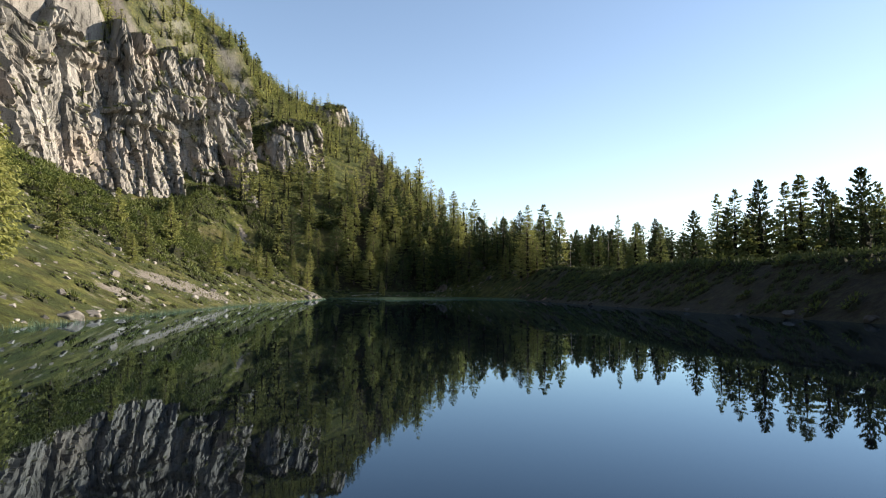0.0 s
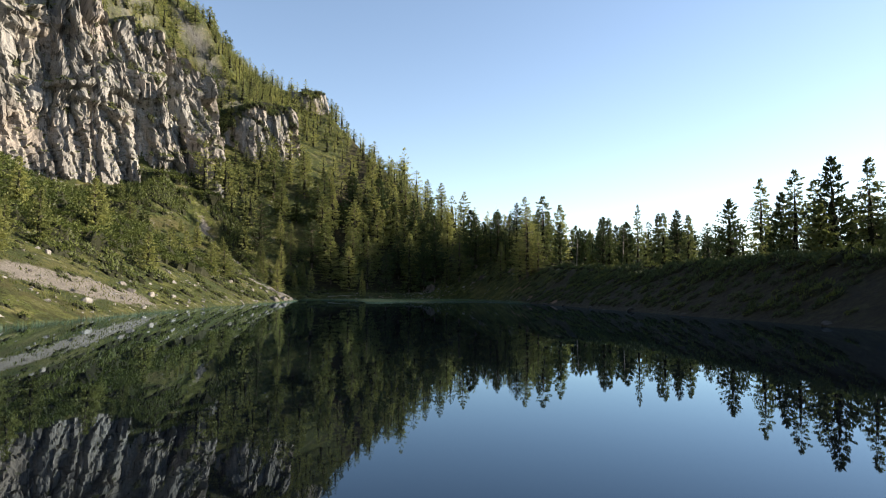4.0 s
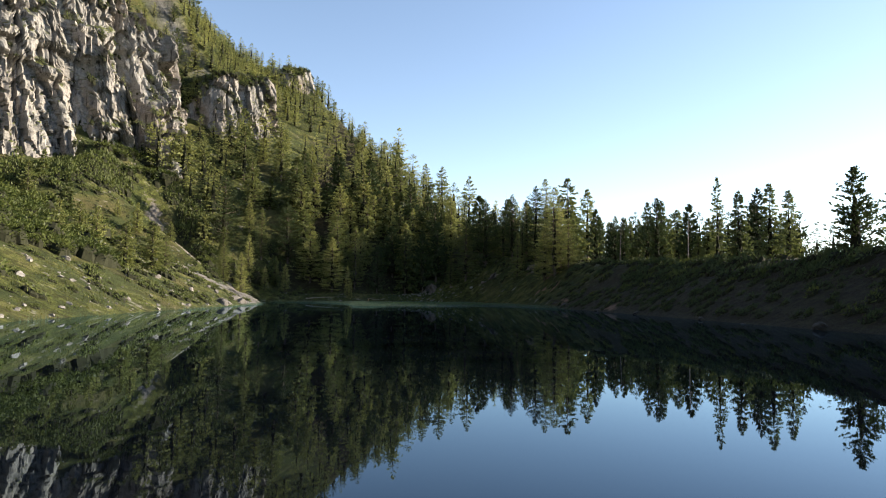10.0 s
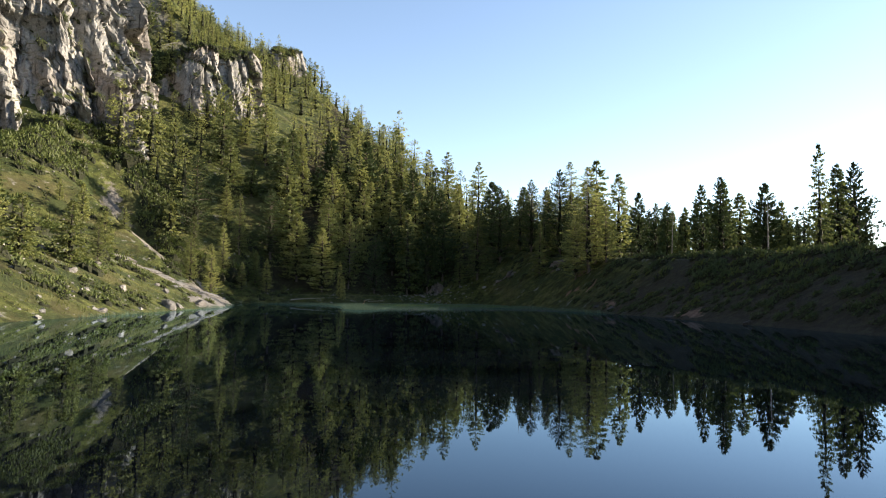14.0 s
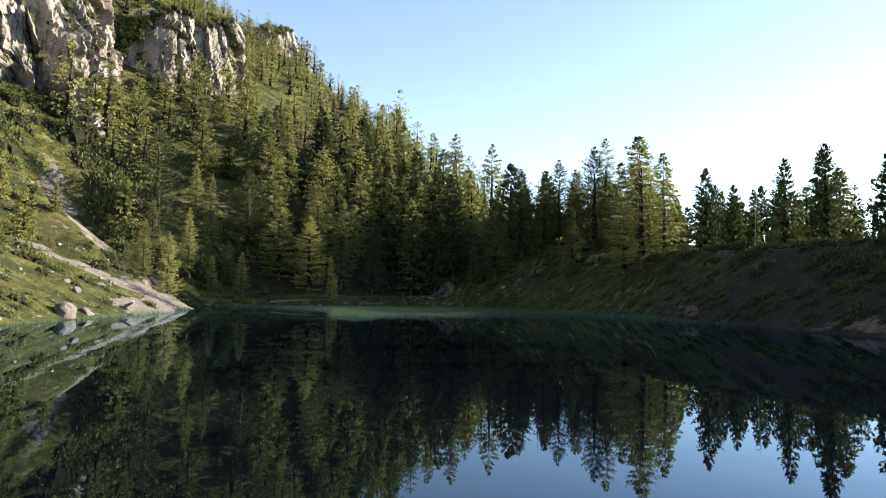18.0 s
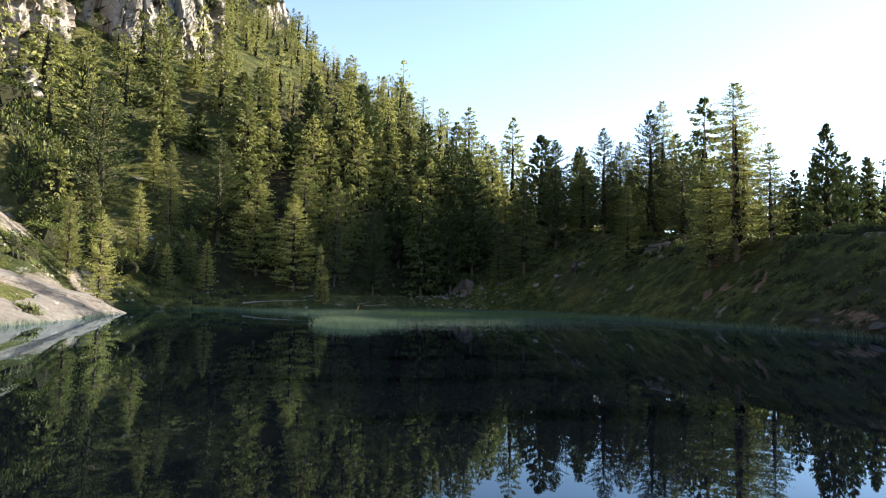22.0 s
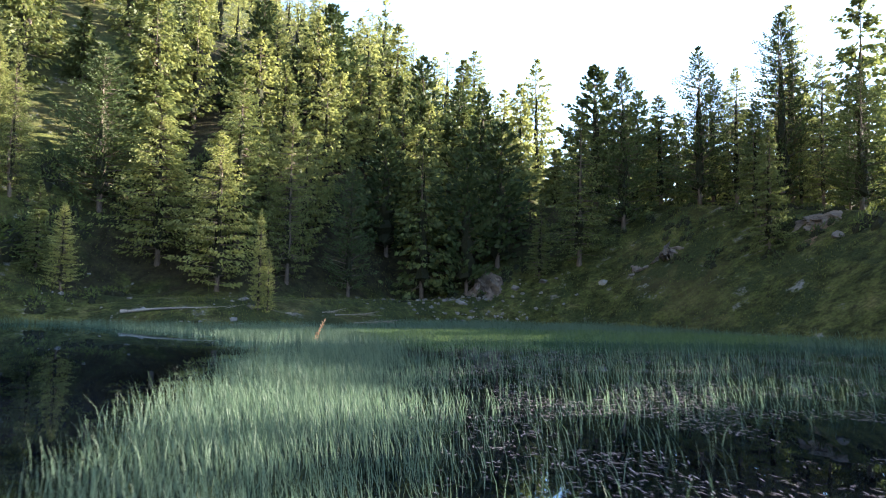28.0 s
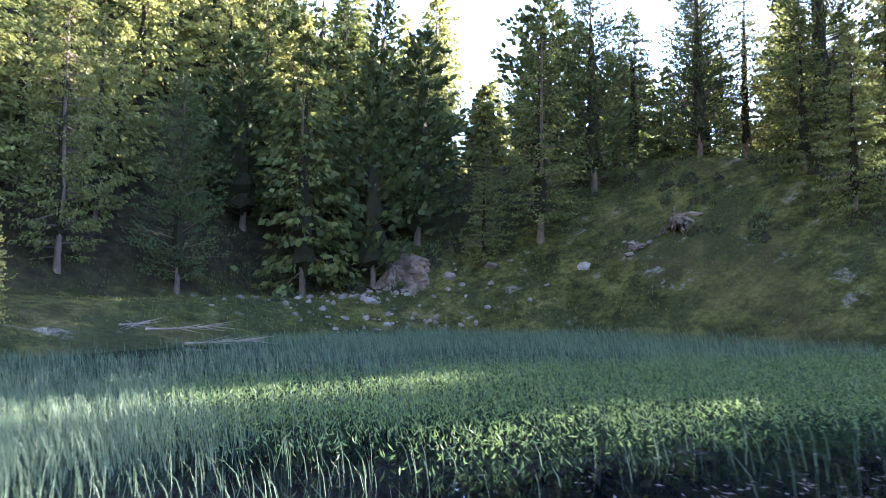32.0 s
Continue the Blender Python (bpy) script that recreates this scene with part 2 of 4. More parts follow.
def make_foliage(name, dark, light, through_light=0.35, by_object=0.5, tone=""):
    """Needles or blades; their shade varies from spray to spray and from plant to plant."""
    m, nt, out = material(name)
    geo = nt.nodes.new("ShaderNodeNewGeometry")
    if tone:
        plant_tone = nt.nodes.new("ShaderNodeAttribute")
        plant_tone.attribute_name = tone
        whole = plant_tone.outputs["Fac"]
    else:
        whole = nt.nodes.new("ShaderNodeObjectInfo").outputs["Random"]
    f = math_node(nt, "ADD", math_node(nt, "MULTIPLY", geo.outputs["Random Per Island"], 1 - by_object), math_node(nt, "MULTIPLY", whole, by_object))
    col = ramp(nt, f, [(0.1, dark), (0.9, light)])
    d = node(nt, "ShaderNodeBsdfDiffuse", Roughness=0.8)
    t = node(nt, "ShaderNodeBsdfTranslucent")
    g = node(nt, "ShaderNodeBsdfGlossy", Roughness=0.5, Color=(0.5, 0.5, 0.5, 1))
    for n in (d, t):
        nt.links.new(col, n.inputs["Color"])
    a = node(nt, "ShaderNodeMixShader", Fac=through_light)
    nt.links.new(d.outputs[0], a.inputs[1])
    nt.links.new(t.outputs[0], a.inputs[2])
    b = node(nt, "ShaderNodeMixShader", Fac=0.02)
    nt.links.new(a.outputs[0], b.inputs[1])
    nt.links.new(g.outputs[0], b.inputs[2])
    nt.links.new(b.outputs[0], out.inputs[0])
    return m


def make_bark(name, a, b):
    m, nt, out = material(name)
    pos, streak, nz = where(nt)
    col = ramp(nt, noise_tex(nt, streak, 9.0, 6, 0.7), [(0.3, a), (0.7, b)])
    finish(nt, out, col, 0.95, bump(nt, noise_tex(nt, streak, 14.0, 6), 0.8, 0.03), 0.15)
    return m


def make_water():
    """Still dark water: a bluish mirror over a nearly black body."""
    m, nt, out = material("lake_water")
    g = nt.nodes.new("ShaderNodeNewGeometry")
    normal = bump(nt, noise_tex(nt, g.outputs["Position"], 0.8, 3, 0.5), 0.05, 0.02)
    body = node(nt, "ShaderNodeBsdfDiffuse", Color=(0.0016, 0.0022, 0.0040, 1))
    mirror = node(nt, "ShaderNodeBsdfGlossy", Roughness=0.015, Color=(0.69, 0.85, 1.0, 1))
    edge = node(nt, "ShaderNodeFresnel", IOR=1.333)
    both = nt.nodes.new("ShaderNodeMixShader")
    nt.links.new(normal, mirror.inputs["Normal"])
    nt.links.new(edge.outputs[0], both.inputs[0])
    nt.links.new(body.outputs[0], both.inputs[1])
    nt.links.new(mirror.outputs[0], both.inputs[2])
    nt.links.new(both.outputs[0], out.inputs[0])
    return m


GROUND, CLIFF, ROCK, PALE = make_ground(), make_cliff(), make_rock("limestone", 0.5), make_rock("pale_limestone", 0.7)
RUSTY = make_rock("rusty_limestone", 0.52, (1.1, 0.95, 0.84))
BED = make_rock("bedded_limestone", 0.42)
EARTH = make_bark("bare_red_earth", (0.10, 0.055, 0.035), (0.24, 0.15, 0.10))
WATER = make_water()
LARCH = make_foliage("larch_needles", (0.095, 0.112, 0.036), (0.310, 0.316, 0.100), 0.42)
PINE = make_foliage("stone_pine_needles", (0.026, 0.040, 0.018), (0.080, 0.105, 0.038), 0.15)
SPRUCE = make_foliage("spruce_needles", (0.054, 0.072, 0.025), (0.180, 0.200, 0.064), 0.32)
SHRUB = make_foliage("dwarf_pine_needles", (0.040, 0.058, 0.016), (0.125, 0.145, 0.038), 0.2)
WOODS = make_foliage("woodland_needles", (0.050, 0.070, 0.026), (0.400, 0.400, 0.130), 0.40, 0.62, "tone")
REED = make_foliage("sedge_blades", (0.058, 0.096, 0.060), (0.145, 0.205, 0.130), 0.38, 0.0)
# near-black colour that stands for the shade inside crowns and shrubs
HEART = make_bark("painted_inner_shade", (0.012, 0.012, 0.007), (0.030, 0.032, 0.016))
GRASS = make_foliage("grass_blades", (0.052, 0.070, 0.013), (0.141, 0.141, 0.037), 0.35, 0.0)
LEAVES = make_foliage("floating_leaves", (0.06, 0.050, 0.048), (0.22, 0.19, 0.185), 0.1, 0.0)
HERB = make_foliage("bogbean_leaves", (0.060, 0.105, 0.038), (0.150, 0.215, 0.080), 0.3, 0.0)
DRY = make_foliage("withered_leaves", (0.16, 0.09, 0.05), (0.36, 0.24, 0.15), 0.3, 0.0)
BARK = make_bark("bark", (0.055, 0.042, 0.034), (0.16, 0.125, 0.10))
DEAD = make_bark("weathered_dead_wood", (0.14, 0.12, 0.10), (0.36, 0.32, 0.28))

# ---- the shape of the land ----
# outline of the lake, from the near shore round by the right bank, the head of the lake and the spit
LAKE = [(-17, -30), (0, -44), (16, -34), (23, 0), (24, 37), (22.5, 60), (21, 95), (20.5, 120), (20, 150), (19, 166), (17.5, 180), (16, 190), (13.2, 198), (10.2, 205), (6.5, 211.5),
        (1.5, 214.5), (-4, 213.5), (-10.5, 209.5), (-16, 205), (-22, 202), (-30, 203), (-36, 201), (-39, 196.5), (-38.5, 190), (-36.5, 185), (-33.4, 181), (-30, 166), (-28.5, 140), (-28, 118), (-27, 98), (-24, 66), (-21, 42), (-18.5, 22)]


def lake_distance(x, y):
    """Metres from the lake's edge: plus on land, minus on water."""
    best, inside = np.full(x.shape, 1e9), np.zeros(x.shape, bool)
    for (ax, ay), (bx, by) in zip(LAKE, LAKE[1:] + LAKE[:1]):
        ex, ey = bx - ax, by - ay
        s = np.clip(((x - ax) * ex + (y - ay) * ey) / (ex * ex + ey * ey), 0, 1)
        best = np.minimum(best, np.hypot(x - ax - s * ex, y - ay - s * ey))
        cross = ((ay > y) != (by > y)) & (x < ex * (y - ay) / (ey if abs(ey) > 1e-9 else 1e-9) + ax)
        inside ^= cross
    return np.where(inside, -best, best)


LEFT_Y, LEFT_X = [-30, 22, 42, 66, 98, 118, 140, 166, 181], [-17, -18.5, -21, -24, -27, -28, -28.5, -30, -33.4]
# two tiers of rock wall: their lines x(y) and their rise
LOW_Y, LOW_X = [-60, 130, 172, 188, 197, 208, 214, 222, 232], [-107, -105, -103, -97, -88, -77, -67, -66, -75]
HIGH_Y, HIGH_X = [140, 188, 203, 212, 224, 236, 246, 254, 260, 276, 300, 330], [-122, -106, -92, -81, -72, -68, -65, -56, -49, -46, -46, -48]


def low_x(y):
    return np.interp(y, LOW_Y, LOW_X)


def high_x(y):
    return np.interp(y, HIGH_Y, HIGH_X)


def low_rise(y):
    return np.interp(y, [-60, 190, 200, 211, 222, 232], [50, 50, 45, 15, 12, 0])


def high_rise(y):
    return np.interp(y, [140, 206, 240, 254, 276, 300, 330], [0, 46, 48, 40, 24, 8, 0])


def tier(x, y, line, rise, near=7, far=17):
    """How far a tier lifts the ground behind its wall."""
    turn = (line(y + 1.5) - line(y - 1.5)) / 3
    behind = (line(y) - x) / np.sqrt(1 + turn * turn)
    return rise(y) * (step(near, far, behind) if far < 20 else 1.08 * np.clip((behind - near) / (far - near), 0, 1))


def smax(a, b, k):
    h = np.clip(0.5 + 0.5 * (a - b) / k, 0, 1)
    return b + (a - b) * h + k * h * (1 - h)


def land(x, y):
    """Height of the ground in metres above the lake."""
    x, y = np.asarray(x, float), np.asarray(y, float)
    d = lake_distance(x, y)
    wob = fbm(x * 0.055, y * 0.055, 0, 4, 3)
    # the mountain side behind the head of the lake
    back = 3 + 0.43 * (5 - x) + 0.5 * (y - 215) + 2.2 * wob
    crest = np.interp(x, [-140, -54, -25, 0, 30, 60], [350, 345, 300, 268, 262, 255])
    back = np.where(y > crest, back - 0.85 * (y - crest), back)
    flat = step(9, -9, x) * step(-46, -28, x)
    bank = flat * (0.42 * np.clip(d, 0, 4) + 0.06 * np.clip(d - 4, 0, 4) + 0.95 * np.clip(d - 8, 0, None)) + (1 - flat) * np.where(x < -15, 0.9, 0.72) * d
    back = np.minimum(back, bank) - 8 * step(-72, -86, x) * step(214, 204, y)
    # the left slope with the rib that runs out into the spit
    q = 0.5 * (np.interp(y, LEFT_Y, LEFT_X) - x)
    rib = np.maximum(181 + 1.75 * (x + 33), 150)
    q = q - 0.62 * np.clip(y - rib, 0, None) * step(196, 176, y) - 2.0 * np.clip(y - 190, 0, None)
    q = q + 1.3 * wob * step(2, 12, q)
    # the right bank and its wooded terrace
    top = np.interp(y, [-40, 60, 150, 200, 250], [3.8, 4.2, 6.8, 9.0, 15.0]) - 0.16 * np.clip(x - 150, 0, None) + 0.7 * wob
    steepness = np.interp(y, [150, 175, 190, 200, 212], [0.55, 0.75, 0.9, 0.82, 0.8])
    r = np.minimum(top, steepness * d * (1 + 0.15 * wob)) - 30 * step(2, -14, x)
    h = smax(smax(back, q, 1.2), r, 0.8)
    # the cliff's step, and the slope above it
    h = h - 7.5 * np.exp(-((x + 60) / 9.0) ** 2 - ((y - 203) / 7.5) ** 2) * step(0, 8, d)
    h = h + tier(x, y, low_x, low_rise) + tier(x, y, high_x, high_rise, 6, 36)
    h = h + 0.3 * np.clip(-78 - x, 0, 120) * step(160, 215, y) + 0.3 * np.clip(-100 - x, 0, 120) * step(215, 160, y)
    h = np.where(y < -20, np.maximum(h, 0.3 * d), h)
    h = np.minimum(h, np.maximum(0.9 * d, 0) + 3 * np.clip(d - 6, 0, None))
    far = np.maximum(np.abs(x) - 200, 0) + np.maximum(np.abs(y - 180) - 330, 0)
    h = h * step(700, 0, far) - 25 * step(0, 700, far)
    h = h + 0.28 * fbm(x * 0.33, y * 0.33, 0, 3, 9) * step(0.5, 5, d)
    return np.where(d > 0, np.maximum(h, 0.03 + 0.05 * np.minimum(d, 3)), np.maximum(-2.5, 0.22 * d))


HX, HY = np.arange(-200, 131.0), np.arange(-20, 361.0)
HEIGHTS = land(*np.meshgrid(HX, HY, indexing="ij"))
SHORE = lake_distance(*np.meshgrid(HX, HY, indexing="ij"))


def sample(table, x, y):
    """A value read between the metre marks of a table."""
    u, v = min(max(x + 200, 0), 329.999), min(max(y + 20, 0), 379.999)
    i, j = int(u), int(v)
    fu, fv = u - i, v - j
    return float((table[i, j] * (1 - fv) + table[i, j + 1] * fv) * (1 - fu) + (table[i + 1, j] * (1 - fv) + table[i + 1, j + 1] * fv) * fu)


def height(x, y):
    return sample(HEIGHTS, x, y)


def shore(x, y):
    return sample(SHORE, x, y)


def axis(parts):
    return np.unique(np.concatenate([np.arange(a, b, s) for a, b, s in parts]))


GX = axis([(-3200, -260, 210), (-260, -130, 7), (-130, -60, 1.8), (-60, 44, 1.0), (44, 100, 2.5), (100, 260, 9), (260, 3300, 210)])
GY = axis([(-3000, -80, 210), (-80, 0, 6), (0, 90, 1.9), (90, 236, 1.1), (236, 360, 2.6), (360, 520, 10), (520, 3500, 210)])
X, Y = np.meshgrid(GX, GY, indexing="ij")
Z = land(X, Y)
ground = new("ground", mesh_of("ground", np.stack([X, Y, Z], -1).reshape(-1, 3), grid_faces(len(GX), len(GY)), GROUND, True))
tagged(ground, "mossy alpine slopes with grass, bare earth and scree", "ground", kind="structure")
# pale gravel fans and bare red soil: centre, half lengths and turn
for name, patches in (
        ("scree", ((-29.3, 77, 10, 2.4, 1.42), (-25.5, 54, 3, 1.2, 1.4), (-55, 198.5, 13, 3.4, -0.86), (-38.5, 172.5, 11, 3.2, 1.05), (-41.2, 195, 4.5, 2, 1.9), (-58, 140, 7, 2.5, 0.2), (-18, 206.3, 4, 0.3, 0), (-26, 205.0, 7, 0.3, -0.03))),
        ("earth", ((20.6, 165, 0.6, 2.6, 0), (20.5, 184, 0.5, 2.2, 0.5), (22.5, 180, 0.5, 2.2, -0.6), (22, 203, 2, 0.6, 0.4), (21.4, 140, 0.6, 4, 0), (23.3, 188, 0.5, 2.4, 0.2)))):
    amount = np.zeros(X.shape)
    for cx, cy, rx, ry, turn in patches:
        u = ((X - cx) * math.cos(turn) + (Y - cy) * math.sin(turn)) / rx
        v = (-(X - cx) * math.sin(turn) + (Y - cy) * math.cos(turn)) / ry
        amount = np.maximum(amount, np.clip(1.5 - np.hypot(u, v), 0, 1))
    layer = ground.data.attributes.new(name, "FLOAT", "POINT")
    layer.data.foreach_set("value", amount.ravel().astype(np.float32))

SHORE_GRID = lake_distance(X, Y)
# the shade of the right bank and behind the spit is coloured in as brown heath; needle litter covers the forest floor
layer = ground.data.attributes.new("heath_shade", "FLOAT", "POINT")
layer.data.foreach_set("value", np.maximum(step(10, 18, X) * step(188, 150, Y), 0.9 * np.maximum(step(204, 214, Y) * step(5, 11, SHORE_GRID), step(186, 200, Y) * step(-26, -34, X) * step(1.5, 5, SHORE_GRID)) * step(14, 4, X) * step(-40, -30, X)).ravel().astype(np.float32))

w = np.array([(-62, -60, 0), (44, -60, 0), (44, 226, 0), (-62, 226, 0)], float)
water = tagged(new("water", mesh_of("water", w, np.array([[0, 1, 2, 3]]), WATER)), "still dark mountain lake mirroring slopes and sky", "lake", kind="structure")


LEDGES = []


def facets(u, v, seed):
    """Broken plates of rock: a tilted step for each cell, and how near the crack between two cells is."""
    iu, iv = np.floor(u).astype(np.int64), np.floor(v).astype(np.int64)
    first, second, value = np.full(u.shape, 9.0), np.full(u.shape, 9.0), np.zeros(u.shape)
    for a in (-1, 0, 1):
        for b in (-1, 0, 1):
            cu, cv = iu + a, iv + b
            du = u - cu - 0.5 - 0.42 * lattice(cu, cv, cu * 0, seed)
            dv = v - cv - 0.5 - 0.42 * lattice(cu, cv, cu * 0 + 1, seed)
            d = np.hypot(du, dv)
            level = lattice(cu, cv, cu * 0 + 2, seed) + 0.9 * du * lattice(cu, cv, cu * 0 + 3, seed) - dv * (0.45 + 0.5 * lattice(cu, cv, cu * 0 + 4, seed))
            nearer = d < first
            second = np.where(nearer, first, np.minimum(second, d))
            value = np.where(nearer, level, value)
            first = np.minimum(first, d)
    return value, second - first


def cliff_sheet(name, line, rises, lean, amp, label, seed=0, du=0.42, dv=0.42, grain=1.0, mat=None):
    """A broken limestone face along a line on the ground, with buttresses, chimneys, cracks and ledges."""
    line = np.array(line, float)
    along = np.concatenate([[0], np.cumsum(np.hypot(*np.diff(line, axis=0).T))])
    us = np.arange(0, along[-1], du)
    px, py = np.interp(us, along, line[:, 0]), np.interp(us, along, line[:, 1])
    kernel = np.ones(15) / 15
    px, py = (np.convolve(np.pad(q, 7, mode="edge"), kernel, "valid") for q in (px, py))
    tx, ty = np.gradient(px, us), np.gradient(py, us)
    size = np.hypot(tx, ty)
    nx, ny = ty / size, -tx / size
    rise = np.interp(us / along[-1], np.linspace(0, 1, len(rises)), rises)
    rise = (rise * (1 + 0.16 * vnoise(us * grain * 0.11, 0, 3, seed + 30) + 0.10 * vnoise(us * grain * 0.37, 0, 4, seed + 31)))[:, None]
    foot = land(px + 2.5 * nx / grain, py + 2.5 * ny / grain)
    n = int(1.3 * max(rises) / dv) + 10
    U, F = np.meshgrid(us, np.linspace(-0.12, 1.24, n), indexing="ij")
    V = foot[:, None] - (1.0 if grain < 2 else 0.3) + np.where(F < 0, 70 * F / grain, F * rise)
    gu, gv = U * grain, V * grain
    lead = gu + 0.05 * gv + 1.6 * vnoise(gu * 0.05, gv * 0.02, 0, seed + 5) + 0.35 * vnoise(gu * 0.25, gv * 0.06, 0, seed + 6)
    big = np.minimum(np.abs(vnoise(lead * 0.062, gv * 0.012, 0, seed)) * 3.8, 1)
    mid = np.minimum(np.abs(vnoise(lead * 0.17, gv * 0.035, 1, seed + 1)) * 4.2, 1)
    small = np.minimum(np.abs(vnoise(lead * 0.5, gv * 0.09, 2, seed + 2)) * 3.5, 1)
    plates = 0
    for k, (wide, long, deep, crack) in enumerate(((8.0, 40, 2.2, 0.8), (3.6, 19, 1.3, 0.6), (1.7, 7.0, 0.6, 0.35), (0.9, 2.6, 0.3, 0.15))):
        wide, long, deep = (wide, long, deep) if grain < 2 else (wide * 0.3, long * 0.2, deep * 1.2)
        level, gap = facets(lead / wide + 0.08 * vnoise(gu / wide, gv / wide, k, seed + 11), (gv + 0.4 * lead) / long, seed + 13 + k)
        plates = plates + deep * level - crack * step(0.07, 0.0, gap)
    tiny = fbm(gu * 0.9, gv * 0.4, 3, 4, seed + 3)
    out = amp * (3.4 * big + 0.5 * mid + 0.2 * small + 0.3 * tiny + plates + 1.6 * vnoise(gu * 0.06, gv * 0.03, 5, seed + 4) - 1.9)
    ledge = vnoise(gu * 0.03, gv * 0.07 - gu * 0.025, 7, seed + 8) + 0.3 * vnoise(gu * 0.14, gv * 0.2, 7, seed + 9)
    out = out - 2.6 * amp * step(0.05, 0.2, ledge)
    inward = lean * np.clip(F, 0, 2) * rise + 3.2 * np.clip(F - 0.97, 0, 1) * rise
    ends = step(0, 9, gu) * step(0, 9, us[-1] * grain - gu)
    off = out * (0.25 + 0.75 * ends) - inward - 4 * (1 - ends) / grain
    x, y = px[:, None] + nx[:, None] * off, py[:, None] + ny[:, None] * off
    slope = np.gradient(V, axis=1) / (np.hypot(np.gradient(x, axis=1), np.gradient(y, axis=1)) + 1e-6)
    ledges = np.argwhere((slope < 0.8) & (F > 0.05) & (F < 1.05))
    for i, k in ledges[:: max(1, len(ledges) // 330)] if grain < 2 else ():
        LEDGES.append((x[i, k], y[i, k], V[i, k]))
    ob = new(name, mesh_of(name, np.stack([x + 0.5 / grain * tiny * tx[:, None], y + 0.5 / grain * tiny * ty[:, None], V], -1).reshape(-1, 3), grid_faces(len(us), n), mat or CLIFF, False))
    return tagged(ob, label, "cliff", kind="structure")


cliff_sheet("cliff_main", [(-109, 45), (-107, 90), (-105, 130), (-103, 172), (-97, 187), (-88, 196), (-78, 207.5), (-67, 213.5), (-64, 219), (-68, 229)], (58, 58, 59, 59, 60, 60, 61, 61, 62, 62, 62, 62, 62, 62, 62, 60, 50, 30, 18, 13, 6), 0.2, 1.0, "tall broken grey limestone cliff with grassy ledges")
cliff_sheet("cliff_upper", [(-112, 182), (-98, 199), (-88, 205.5), (-80, 212), (-72, 222), (-67, 231), (-65, 240), (-66, 247)], (42, 46, 50, 52, 52, 48, 36, 16), 0.18, 0.9, "upper limestone wall broken by grassy gullies", 20)
cliff_sheet("cliff_band", [(-68, 243), (-62, 249), (-54, 253.5), (-48, 258), (-45, 266), (-46.5, 277)], (9, 17, 22, 21, 14, 5), 0.24, 0.8, "pale rock band standing out of the forest", 40)
cliff_sheet("cliff_summit", [(-60, 318), (-54, 326), (-50, 336), (-51, 346)], (6, 11, 11, 5), 0.2, 0.6, "small rock outcrop on the wooded ridge", 60)
cliff_sheet("rock_face_back", [(-2.6, 218.2), (-1.0, 217.9), (0.8, 218.1), (2.4, 219.0)], (0.8, 2.0, 2.2, 1.0), 0.35, 0.15, "pale cracked rock face below the dark trees", 80, 0.12, 0.12, 5.0, RUSTY)
cliff_sheet("rock_face_bank", [(10.6, 215.2), (12.4, 212.6), (14.2, 211.0), (16.6, 211.4)], (0.5, 1.6, 0.7, 2.2, 0.9, 0.4), 0.45, 0.2, "reddish weathered rock showing in the grassy bank", 90, 0.12, 0.12, 5.0, RUSTY)
cliff_sheet("rock_face_ledge", [(16.8, 211.6), (18.4, 211.2), (19.8, 210.0)], (0.4, 1.3, 1.0, 0.4), 0.45, 0.16, "pale rock ledge showing under the bank's trees", 93, 0.12, 0.12, 5.0, RUSTY)
cliff_sheet("rock_face_side", [(21.0, 206.5), (22.4, 203.0), (22.8, 199.5)], (0.5, 1.5, 0.5), 0.4, 0.14, "reddish weathered rock showing in the grassy bank", 95, 0.12, 0.12, 5.0, RUSTY)

# ---- trees ----


def sprays(base, direction, length, width, rng):
    """Folded diamond-shaped sprays of needles: one quad each."""
    n = len(base)
    direction = direction / np.linalg.norm(direction, axis=1)[:, None]
    side = np.cross(direction, rng.normal(size=(n, 3)))
    side /= np.linalg.norm(side, axis=1)[:, None] + 1e-9
    mid = base + direction * (length * 0.45)[:, None]
    lift = np.zeros((n, 3))
    lift[:, 2] = width * 0.25
    v = np.stack([base, mid + side * width[:, None] - lift, base + direction * length[:, None], mid - side * width[:, None] - lift], 1).reshape(-1, 3)
    return v, np.arange(n * 4).reshape(-1, 4)


def envelope(kind, t):
    if kind == "larch":
        return np.interp(t, [0, 0.1, 0.4, 0.7, 0.88, 1], [0.7, 1.0, 0.92, 0.62, 0.32, 0.06])
    if kind == "pine":
        return np.interp(t, [0, 0.1, 0.35, 0.7, 0.9, 1], [0.8, 1.0, 0.96, 0.62, 0.26, 0.05])
    return np.interp(t, [0, 0.08, 0.35, 0.7, 0.9, 1], [0.95, 1.0, 0.84, 0.54, 0.28, 0.06])


